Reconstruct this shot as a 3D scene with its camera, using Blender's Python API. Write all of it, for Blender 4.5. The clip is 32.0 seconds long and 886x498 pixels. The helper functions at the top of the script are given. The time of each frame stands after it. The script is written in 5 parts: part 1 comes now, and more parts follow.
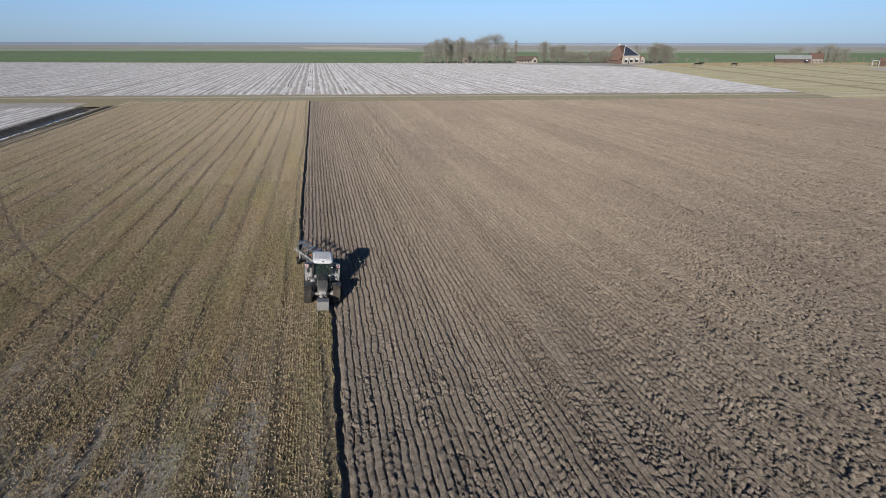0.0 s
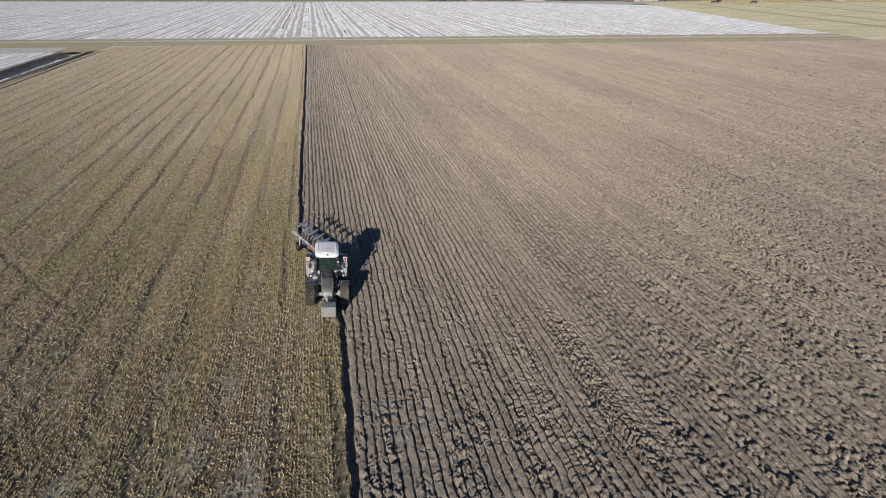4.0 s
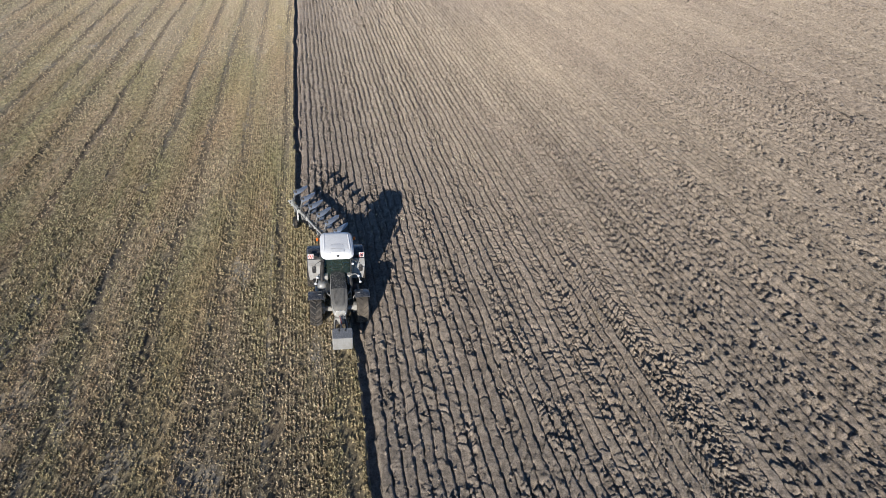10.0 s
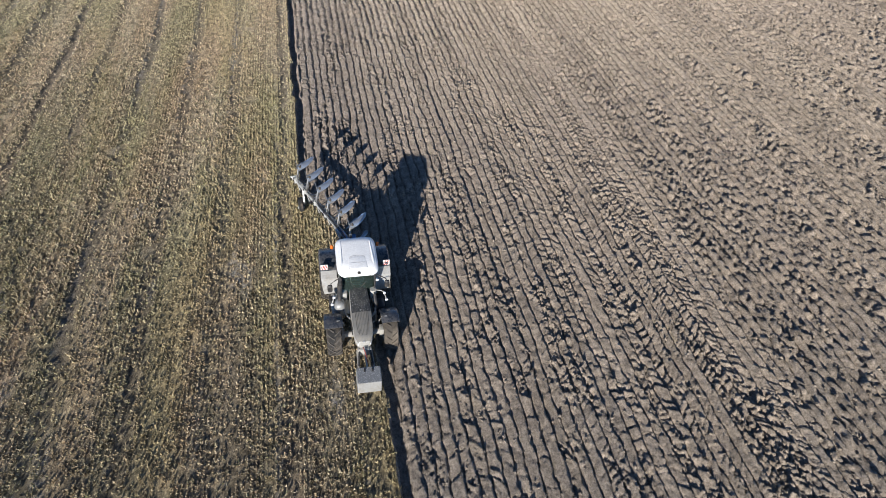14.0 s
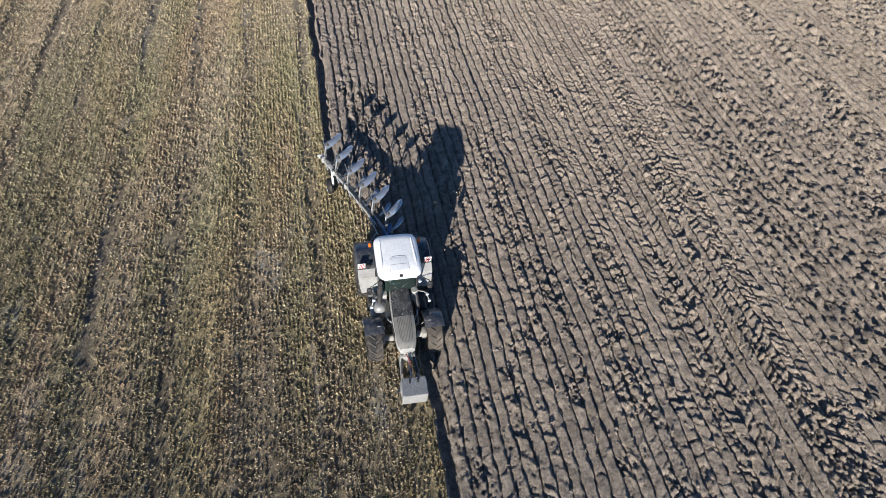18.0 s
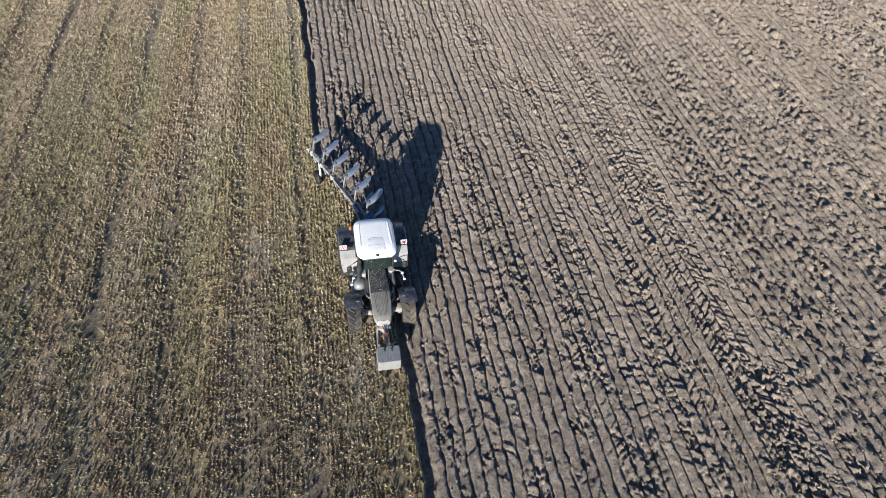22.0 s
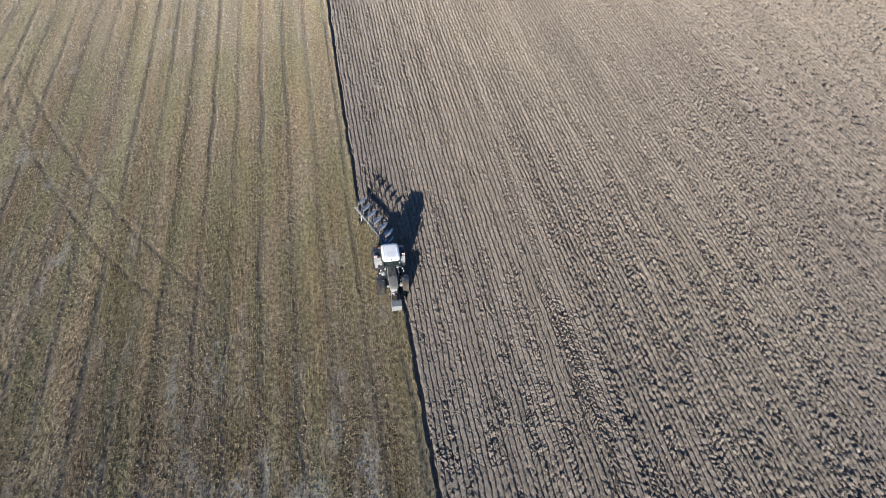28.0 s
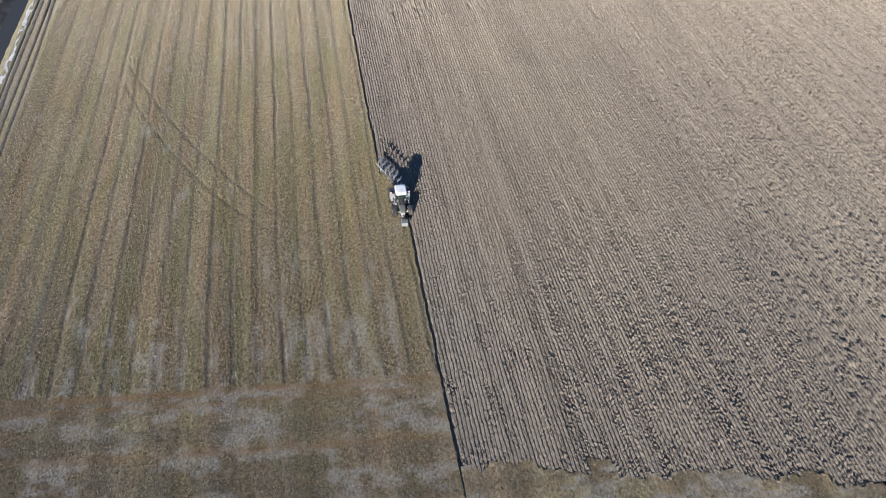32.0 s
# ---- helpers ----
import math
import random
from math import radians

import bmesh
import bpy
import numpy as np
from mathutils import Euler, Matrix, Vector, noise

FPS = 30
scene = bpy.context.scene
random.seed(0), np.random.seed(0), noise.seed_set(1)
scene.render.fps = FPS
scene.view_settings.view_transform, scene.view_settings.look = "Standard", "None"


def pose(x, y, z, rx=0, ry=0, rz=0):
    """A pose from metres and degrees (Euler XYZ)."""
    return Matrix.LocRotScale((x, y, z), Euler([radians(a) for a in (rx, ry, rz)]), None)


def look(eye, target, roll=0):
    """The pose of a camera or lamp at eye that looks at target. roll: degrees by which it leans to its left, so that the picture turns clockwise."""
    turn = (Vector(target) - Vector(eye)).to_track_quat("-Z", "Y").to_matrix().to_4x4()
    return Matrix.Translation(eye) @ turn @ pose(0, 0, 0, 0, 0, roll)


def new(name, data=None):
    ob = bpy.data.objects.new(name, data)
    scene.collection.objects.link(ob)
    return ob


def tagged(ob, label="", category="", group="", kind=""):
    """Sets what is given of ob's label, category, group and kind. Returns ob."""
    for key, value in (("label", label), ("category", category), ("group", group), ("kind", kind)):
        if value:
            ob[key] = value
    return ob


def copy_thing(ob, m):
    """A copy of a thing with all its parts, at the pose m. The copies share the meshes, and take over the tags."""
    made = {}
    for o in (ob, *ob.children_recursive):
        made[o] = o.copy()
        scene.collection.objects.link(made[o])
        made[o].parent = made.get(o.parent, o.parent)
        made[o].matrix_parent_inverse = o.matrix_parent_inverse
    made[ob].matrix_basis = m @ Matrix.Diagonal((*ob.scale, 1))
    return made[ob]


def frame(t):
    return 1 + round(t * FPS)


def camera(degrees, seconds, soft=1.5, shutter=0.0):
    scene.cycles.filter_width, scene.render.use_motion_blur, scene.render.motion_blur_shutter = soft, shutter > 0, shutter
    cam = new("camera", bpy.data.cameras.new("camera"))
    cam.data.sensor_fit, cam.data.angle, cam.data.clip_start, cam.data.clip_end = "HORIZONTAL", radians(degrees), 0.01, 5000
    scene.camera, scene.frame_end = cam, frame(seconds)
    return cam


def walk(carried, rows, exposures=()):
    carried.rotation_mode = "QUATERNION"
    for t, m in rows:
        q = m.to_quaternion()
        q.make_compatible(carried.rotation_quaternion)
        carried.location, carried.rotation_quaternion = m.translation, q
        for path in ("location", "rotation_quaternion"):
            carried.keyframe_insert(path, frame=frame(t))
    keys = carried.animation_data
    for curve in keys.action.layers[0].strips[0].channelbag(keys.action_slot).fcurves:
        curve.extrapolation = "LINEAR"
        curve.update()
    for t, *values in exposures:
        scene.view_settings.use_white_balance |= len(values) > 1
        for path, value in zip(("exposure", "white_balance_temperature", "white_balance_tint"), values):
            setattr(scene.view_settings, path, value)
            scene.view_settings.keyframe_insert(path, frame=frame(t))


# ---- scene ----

# ---- camera: a drone that backs off and climbs ahead of the tractor ----
cam = camera(77.86, 32.0, 0.5)
PATH = [
    (0.0, 0.79, -41.20, 19.88, 69.38, -0.09, -12.45),
    (0.5, 0.79, -40.15, 19.92, 68.72, -0.07, -12.45),
    (1.0, 0.77, -39.12, 19.94, 68.00, -0.07, -12.44),
    (1.5, 0.74, -38.11, 19.96, 67.33, -0.06, -12.45),
    (2.0, 0.73, -37.07, 19.97, 66.59, -0.04, -12.44),
    (2.5, 0.74, -35.97, 19.97, 65.90, -0.02, -12.42),
    (3.0, 0.76, -34.88, 19.97, 65.13, -0.01, -12.42),
    (3.5, 0.76, -33.78, 20.00, 64.46, 0.00, -12.40),
    (5.5, 0.82, -29.54, 20.11, 61.45, 0.01, -12.27),
    (6.0, 0.82, -28.46, 20.06, 60.67, -0.05, -12.24),
    (6.5, 0.82, -27.37, 20.02, 59.84, -0.11, -12.22),
    (7.0, 0.81, -26.29, 19.98, 59.01, -0.17, -12.21),
    (7.5, 0.80, -25.22, 19.93, 58.19, -0.24, -12.20),
    (8.0, 0.76, -24.19, 19.87, 57.32, -0.30, -12.25),
    (8.5, 0.74, -23.14, 19.77, 56.35, -0.39, -12.25),
    (9.0, 0.69, -22.11, 19.69, 55.26, -0.49, -12.21),
    (9.5, 0.64, -21.09, 19.66, 54.07, -0.58, -12.19),
    (10.0, 0.59, -20.09, 19.70, 52.84, -0.65, -12.17),
    (10.5, 0.55, -19.09, 19.75, 51.61, -0.67, -12.17),
    (11.0, 0.53, -18.07, 19.80, 50.41, -0.68, -12.16),
    (11.5, 0.52, -17.02, 19.80, 49.19, -0.67, -12.16),
    (12.0, 0.51, -15.96, 19.77, 48.01, -0.66, -12.15),
    (12.5, 0.51, -14.93, 19.74, 46.80, -0.65, -12.14),
    (13.0, 0.48, -13.95, 19.71, 45.48, -0.66, -12.12),
    (13.5, 0.44, -13.09, 19.70, 43.95, -0.65, -12.13),
    (14.0, 0.35, -12.35, 19.73, 42.23, -0.65, -12.14),
    (14.5, 0.26, -11.70, 19.75, 40.43, -0.65, -12.14),
    (15.0, 0.16, -11.11, 19.71, 38.65, -0.65, -12.10),
    (15.5, 0.06, -10.60, 19.67, 36.96, -0.63, -12.10),
    (17.5, -0.34, -9.06, 19.88, 35.52, -0.07, -11.59),
    (18.0, -0.47, -9.02, 19.81, 35.54, 0.01, -11.58),
    (18.5, -0.58, -8.99, 19.76, 35.64, 0.08, -11.57),
    (19.0, -0.62, -9.13, 19.72, 35.62, 0.12, -11.56),
    (19.5, -0.62, -9.23, 19.68, 35.65, 0.13, -11.59),
    (20.0, -0.53, -9.49, 19.69, 35.56, 0.11, -11.57),
    (20.5, -0.39, -9.76, 19.86, 35.60, 0.08, -11.57),
    (21.0, -0.19, -10.20, 20.19, 35.62, 0.06, -11.52),
    (21.5, 0.03, -10.62, 20.60, 35.73, 0.05, -11.44),
    (22.0, 0.29, -11.16, 21.16, 35.75, 0.04, -11.39),
    (22.5, 0.52, -11.64, 21.89, 35.75, 0.04, -11.37),
    (23.0, 0.76, -12.28, 22.99, 35.67, 0.03, -11.38),
    (23.5, 0.95, -12.89, 24.36, 35.62, 0.02, -11.39),
    (24.0, 1.08, -13.72, 26.09, 35.56, 0.01, -11.34),
    (24.5, 1.08, -14.54, 27.87, 35.62, -0.00, -11.27),
    (26.5, 0.11, -21.00, 36.67, 37.03, 0.07, -11.62),
    (27.0, -0.24, -23.16, 38.91, 37.11, 0.11, -11.53),
    (27.5, -0.57, -25.40, 41.17, 37.16, 0.16, -11.54),
    (28.0, -0.93, -27.86, 43.51, 37.07, 0.21, -11.52),
    (28.5, -1.30, -30.40, 45.89, 37.15, 0.25, -11.42),
    (29.0, -1.70, -33.20, 48.34, 37.05, 0.28, -11.30),
    (29.5, -2.10, -36.04, 50.77, 37.11, 0.28, -11.24),
    (30.0, -2.52, -39.03, 53.15, 37.01, 0.25, -11.15),
    (30.5, -2.93, -42.00, 55.41, 37.03, 0.20, -11.20),
    (31.0, -3.39, -45.03, 57.57, 36.90, 0.14, -11.21),
    (31.5, -3.90, -48.02, 59.64, 36.75, 0.08, -11.31),
    (32.0, -4.43, -51.04, 61.64, 36.29, 0.03, -11.45),
]
EXPOSURE = [(0, -0.62, 6500, 11), (3, -0.39, 6500, 11), (6, -0.18, 6450, 10), (9, 0.01, 6450, 10), (13, 0.28, 6400, 10), (19, 0.47, 6350, 10), (23, 0.51, 6300, 10), (28, 0.43, 6200, 10), (32, 0.40, 6200, 10)]
walk(cam, [(r[0], pose(*r[1:])) for r in PATH], EXPOSURE)

# ---- light: low winter sun from behind the viewer ----
SUN_ELEV, SUN_AZ = radians(18.5), radians(24.0)     # shadows fall to +y and a little to +x
world = bpy.data.worlds.new("sky")
scene.world = world
world.use_nodes = True
wn = world.node_tree.nodes
sky = wn.new("ShaderNodeTexSky")
sky.sky_type, sky.sun_disc = "NISHITA", False
sky.sun_elevation, sky.sun_rotation = SUN_ELEV, math.pi + SUN_AZ
sky.air_density, sky.dust_density, sky.ozone_density = 1.0, 0.0, 3.5
wn["Background"].inputs[1].default_value = 0.10
up = wn.new("ShaderNodeTexCoord")
part_z = wn.new("ShaderNodeSeparateXYZ")
hue = wn.new("ShaderNodeValToRGB")
for k, c in ((0.0, (0.60, 0.92, 1.80)), (0.025, (0.76, 1.02, 1.80)), (0.06, (0.95, 1.18, 1.80)), (0.12, (0.80, 0.96, 1.40)), (0.35, (0.55, 0.60, 0.70)), (1.0, (0.50, 0.53, 0.57))):
    e = hue.color_ramp.elements.new(k) if 0 < k < 1 else hue.color_ramp.elements[0 if k == 0 else -1]
    e.color = (*c, 1)
tint = wn.new("ShaderNodeMix")
tint.data_type, tint.blend_type = "RGBA", "MULTIPLY"
tint.inputs[0].default_value = 1.0
for a, b in ((up.outputs["Generated"], part_z.inputs[0]), (part_z.outputs[2], hue.inputs[0]), (sky.outputs[0], tint.inputs[6]), (hue.outputs[0], tint.inputs[7]), (tint.outputs[2], wn["Background"].inputs[0])):
    world.node_tree.links.new(a, b)
sun = new("sun", bpy.data.lights.new("sun", "SUN"))
sun.data.energy, sun.data.angle, sun.data.color = 5.0, radians(0.53), (1.0, 0.945, 0.855)
sun_way = Vector((math.sin(SUN_AZ) * math.cos(SUN_ELEV), math.cos(SUN_AZ) * math.cos(SUN_ELEV), -math.sin(SUN_ELEV)))
sun.matrix_world = look((-40, -90, 60), Vector((-40, -90, 60)) + sun_way)

# ---- materials ----
class Nodes:
    """A small writer of node materials."""
    def __init__(self, name, rough=0.8, metal=0.0, spec=0.4):
        self.mat = bpy.data.materials.new(name)
        self.mat.use_nodes = True
        self.t = self.mat.node_tree
        self.bsdf = self.t.nodes["Principled BSDF"]
        self.bsdf.inputs["Roughness"].default_value = rough
        self.bsdf.inputs["Metallic"].default_value = metal
        self.bsdf.inputs["Specular IOR Level"].default_value = spec

    def put(self, socket, value):
        if hasattr(value, "is_output"):
            self.t.links.new(value, socket)
        else:
            socket.default_value = value

    def coords(self, scale=(1, 1, 1)):
        g = self.t.nodes.new("ShaderNodeNewGeometry")
        m = self.t.nodes.new("ShaderNodeMapping")
        m.inputs["Scale"].default_value = scale
        self.t.links.new(g.outputs["Position"], m.inputs["Vector"])
        return m.outputs[0]

    def local(self, scale=(1, 1, 1)):
        g = self.t.nodes.new("ShaderNodeTexCoord")
        m = self.t.nodes.new("ShaderNodeMapping")
        m.inputs["Scale"].default_value = scale
        self.t.links.new(g.outputs["Object"], m.inputs["Vector"])
        return m.outputs[0]

    def noise(self, vec, scale, detail=4.0, rough=0.55, distort=0.0):
        n = self.t.nodes.new("ShaderNodeTexNoise")
        self.put(n.inputs["Vector"], vec)
        n.inputs["Scale"].default_value, n.inputs["Detail"].default_value = scale, detail
        n.inputs["Roughness"].default_value, n.inputs["Distortion"].default_value = rough, distort
        return n.outputs["Fac"]

    def island(self):
        return self.t.nodes.new("ShaderNodeNewGeometry").outputs["Random Per Island"]

    def objrand(self):
        return self.t.nodes.new("ShaderNodeObjectInfo").outputs["Random"]

    def ramp(self, fac, stops):
        r = self.t.nodes.new("ShaderNodeValToRGB")
        self.put(r.inputs[0], fac)
        e = r.color_ramp.elements
        while len(e) < len(stops):
            e.new(0.5)
        for k, (p, c) in zip(e, stops):
            k.position = p
            k.color = (*c, 1) if len(c) == 3 else c
        return r.outputs[0]

    def mix(self, fac, a, b, mode="MIX"):
        m = self.t.nodes.new("ShaderNodeMix")
        m.data_type, m.blend_type = "RGBA", mode
        self.put(m.inputs[0], fac)
        for sock, v in ((m.inputs[6], a), (m.inputs[7], b)):
            self.put(sock, (*v, 1) if isinstance(v, tuple) and len(v) == 3 else v)
        return m.outputs[2]

    def math(self, op, a, b=0.0, c=0.0):
        m = self.t.nodes.new("ShaderNodeMath")
        m.operation = op
        for sock, v in zip(m.inputs, (a, b, c)):
            self.put(sock, v)
        return m.outputs[0]

    def color(self, c):
        self.put(self.bsdf.inputs["Base Color"], (*c, 1) if isinstance(c, tuple) and len(c) == 3 else c)

    def rough(self, r):
        self.put(self.bsdf.inputs["Roughness"], r)

    def bump(self, height, strength=0.4, dist=0.02):
        b = self.t.nodes.new("ShaderNodeBump")
        b.inputs["Strength"].default_value, b.inputs["Distance"].default_value = strength, dist
        self.put(b.inputs["Height"], height)
        self.t.links.new(b.outputs[0], self.bsdf.inputs["Normal"])


def grey(v):
    return (v, v, v)


def grazing_lift(m, col, amount):
    """Straw looks brighter at a low view angle; painted in as paling towards the far end."""
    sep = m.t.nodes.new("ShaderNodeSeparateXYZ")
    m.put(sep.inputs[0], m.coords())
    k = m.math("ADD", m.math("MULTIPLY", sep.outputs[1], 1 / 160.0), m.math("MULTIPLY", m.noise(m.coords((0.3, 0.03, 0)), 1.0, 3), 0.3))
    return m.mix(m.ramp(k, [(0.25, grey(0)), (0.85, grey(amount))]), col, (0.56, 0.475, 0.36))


# grey-brown clay soil, turned by the plough
m = Nodes("clay_soil", 0.75, 0, 0.25)
p = m.coords()
big = m.ramp(m.noise(m.coords((0.05, 0.02, 1)), 1.0, 3), [(0.35, (0.36, 0.298, 0.247)), (0.65, (0.415, 0.345, 0.276))])
fine = m.ramp(m.noise(p, 3.0, 6, 0.65), [(0.28, grey(0.5)), (0.5, grey(0.97)), (0.74, grey(1.35))])
tone = m.mix(1.0, big, fine, "MULTIPLY")
crumbs = m.ramp(m.noise(p, 13.0, 4, 0.7), [(0.34, grey(0.58)), (0.5, grey(1.0)), (0.66, grey(1.32))])
tone = m.mix(1.0, tone, crumbs, "MULTIPLY")
slices = m.ramp(m.noise(m.coords((2.17, 0.22, 0)), 1.0, 3, 0.6), [(0.3, grey(0.90)), (0.7, grey(1.10))])
passes = m.ramp(m.noise(m.coords((0.363, 0.004, 0)), 1.0, 1), [(0.35, grey(0.92)), (0.65, grey(1.06))])
tone = m.mix(1.0, m.mix(1.0, tone, slices, "MULTIPLY"), passes, "MULTIPLY")
sep = m.t.nodes.new("ShaderNodeSeparateXYZ")
m.put(sep.inputs[0], p)
moist = m.math("ADD", m.math("MULTIPLY", sep.outputs[0], 1 / 16.0), m.math("MULTIPLY", m.noise(m.coords((0.4, 0.1, 0)), 1.0, 3), 0.5))
tone = m.mix(1.0, tone, m.ramp(moist, [(0.15, (0.80, 0.81, 0.83)), (0.95, (1.06, 1.05, 1.02))]), "MULTIPLY")   # the last passes are still moist
damp = m.math("ADD", m.math("MULTIPLY", sep.outputs[1], -1 / 30.0), m.math("MULTIPLY", m.noise(m.coords((0.16, 0.10, 0)), 1.0, 4, 0.6), 1.3))
tone = m.mix(m.ramp(damp, [(0.85, grey(0)), (1.0, grey(0.2))]), tone, m.mix(1.0, tone, (0.90, 0.97, 1.05), "MULTIPLY"))
litter = m.ramp(m.noise(m.coords((1.6, 0.25, 1)), 1.0, 5, 0.75), [(0.62, grey(0)), (0.74, grey(0.5))])
m.color(m.mix(litter, tone, (0.40, 0.33, 0.21)))
vor = m.t.nodes.new("ShaderNodeTexVoronoi")
vor.feature = "DISTANCE_TO_EDGE"
vor.inputs["Scale"].default_value = 9.0
m.put(vor.inputs["Vector"], m.mix(0.3, p, m.t.nodes.new("ShaderNodeTexNoise").outputs["Color"]))
cracks = m.ramp(vor.outputs["Distance"], [(0.0, grey(0)), (0.06, grey(1))])
m.bump(m.math("ADD", m.noise(p, 11.0, 8, 0.8), m.math("MULTIPLY", cracks, 0.16)), 1.0, 0.075)
m.bsdf.inputs['Diffuse Roughness'].default_value = 1.0
SOIL = m.mat

# stubble ground: bare clay and broken straw between the rows, paler where chaff lies
m = Nodes("stubble_ground", 0.85, 0, 0.2)
p = m.coords()
base = m.ramp(m.noise(m.coords((2.6, 1.5, 1)), 4.6, 5, 0.72), [(0.34, (0.15, 0.125, 0.092)), (0.5, (0.28, 0.228, 0.155)), (0.66, (0.52, 0.425, 0.28))])
clump = m.ramp(m.noise(m.coords((1.3, 0.9, 1)), 2.6, 5, 0.7), [(0.36, grey(0.5)), (0.5, grey(1.0)), (0.64, grey(1.5))])
base = m.mix(1.0, base, clump, "MULTIPLY")
weedy = m.noise(m.coords((0.30, 0.045, 1)), 1.0, 3)
base = m.mix(m.ramp(weedy, [(0.44, grey(0)), (0.60, grey(0.5))]), base, m.mix(1.0, base, (0.90, 1.0, 0.76), "MULTIPLY"))
rotten = m.noise(m.coords((0.33, 0.06, 5)), 1.0, 3)
base = m.mix(m.ramp(rotten, [(0.46, grey(0)), (0.60, grey(0.5))]), base, m.mix(1.0, base, (1.08, 0.94, 0.84), "MULTIPLY"))
strip = m.ramp(m.noise(m.coords((0.33, 0.012, 1)), 1.0, 3), [(0.4, grey(0.72)), (0.62, grey(1.3))])
base = m.mix(1.0, base, strip, "MULTIPLY")
at = m.t.nodes.new("ShaderNodeAttribute")
at.attribute_name = "pressed"
trod = m.ramp(m.noise(m.coords(), 4.2, 6, 0.8), [(0.36, (0.05, 0.045, 0.042)), (0.5, (0.125, 0.108, 0.09)), (0.64, (0.30, 0.255, 0.19))])
# low-angle brightness painted into the ground colour towards the far end
base = m.mix(m.math("MULTIPLY", at.outputs["Fac"], 0.72), grazing_lift(m, base, 0.5), trod)
at = m.t.nodes.new("ShaderNodeAttribute")
at.attribute_name = "chaff"
pale = m.ramp(m.noise(p, 3.6, 6, 0.75), [(0.34, (0.29, 0.275, 0.245)), (0.68, (0.60, 0.57, 0.52))])
ragged = m.ramp(m.noise(m.coords((4.5, 2.6, 1)), 1.0, 6, 0.8), [(0.42, grey(0.0)), (0.58, grey(0.95))])
base = m.mix(m.math("MULTIPLY", at.outputs["Fac"], ragged), base, pale)
at = m.t.nodes.new("ShaderNodeAttribute")
at.attribute_name = "rusty"
m.color(m.mix(m.math("MULTIPLY", at.outputs["Fac"], 0.6), base, (0.30, 0.175, 0.085)))
m.bump(m.noise(p, 10.0, 5, 0.75), 0.8, 0.08)
m.bsdf.inputs["Diffuse Roughness"].default_value = 1.0
STUBBLE = m.mat

def soft_diffuse(nodes, amount=1.0):
    """Crumbly surfaces send light back towards its source."""
    nodes.bsdf.inputs["Diffuse Roughness"].default_value = amount


def plain(name, col, rough=0.5, metal=0.0, dirt=0.35, dirt_col=(0.20, 0.165, 0.125), scale=3.0, spec=0.5, bump=0.0):
    """Paint, plastic or metal with dust and dried mud on it."""
    m = Nodes(name, rough, metal, spec)
    p = m.local()
    k = m.ramp(m.noise(p, scale, 6, 0.65), [(0.45, grey(0)), (0.72, grey(dirt))])
    shade = m.mix(1.0, col, m.ramp(m.noise(p, scale * 7, 4), [(0.3, grey(0.86)), (0.7, grey(1.08))]), "MULTIPLY")
    m.color(m.mix(k, shade, dirt_col))
    m.rough(m.math("MULTIPLY_ADD", k, 0.4, rough))
    if bump:
        m.bump(m.noise(p, scale * 9, 5, 0.7), bump, 0.01)
    return m.mat


WHITE = plain("white_roof_paint", (0.92, 0.92, 0.92), 0.3, 0, 0.02)
BODY = plain("light_grey_paint", (0.44, 0.43, 0.40), 0.35, 0, 0.55)


def specked(m, amount, col=(0.7, 0.7, 0.68)):
    """Small dried splashes over a painted panel."""
    n = Nodes(m, 0.35, 0, 0.5)
    p = n.local()
    base = n.mix(n.ramp(n.noise(p, 6.0, 6, 0.65), [(0.45, grey(0)), (0.75, grey(0.5))]), amount[0], (0.24, 0.22, 0.19))
    dots = n.ramp(n.noise(p, 34.0, 2, 0.5), [(amount[1], grey(0)), (amount[1] + 0.03, grey(0.9))])
    n.color(n.mix(dots, base, col))
    return n.mat


LUG = plain("dusty_tyre_lug", (0.12, 0.108, 0.095), 0.85, 0, 0.6, (0.24, 0.20, 0.16), 5.0, 0.2, 0.4)
PANEL = plain("dusty_grey_panel", (0.40, 0.395, 0.385), 0.4, 0, 0.6)
HOOD_DARK = specked("black_hood_paint", ((0.03, 0.032, 0.035), 0.64))
GRILLE = plain("dusty_grille_mesh", (0.16, 0.155, 0.145), 0.6, 0, 0.7, (0.26, 0.235, 0.20), 4.0)
BLACK = plain("black_plastic", (0.03, 0.03, 0.032), 0.5, 0, 0.45)
FENDER = plain("dusty_black_fender", (0.06, 0.066, 0.08), 0.25, 0, 0.6, (0.22, 0.20, 0.18), 5.0)
RUBBER = plain("muddy_tyre_rubber", (0.028, 0.027, 0.026), 0.8, 0, 0.75, (0.19, 0.155, 0.12), 4.0, 0.3, 0.5)
MUDDY = plain("mud_caked_rubber", (0.10, 0.085, 0.07), 0.9, 0, 0.95, (0.24, 0.20, 0.155), 2.0, 0.2, 0.7)
RIM = plain("grey_wheel_rim", (0.35, 0.34, 0.32), 0.4, 0.2, 0.6)
STEEL = plain("worn_steel_share", (0.58, 0.62, 0.67), 0.28, 0.7, 0.35, (0.25, 0.215, 0.175), 4.0)
FRAME = plain("silver_plough_paint", (0.52, 0.52, 0.50), 0.45, 0.1, 0.85, (0.22, 0.19, 0.15), 7.0)
BLUE = plain("blue_plough_paint", (0.06, 0.17, 0.38), 0.4, 0, 0.4)
SILENCER = plain("dull_exhaust_steel", (0.38, 0.38, 0.37), 0.4, 0.3, 0.3)
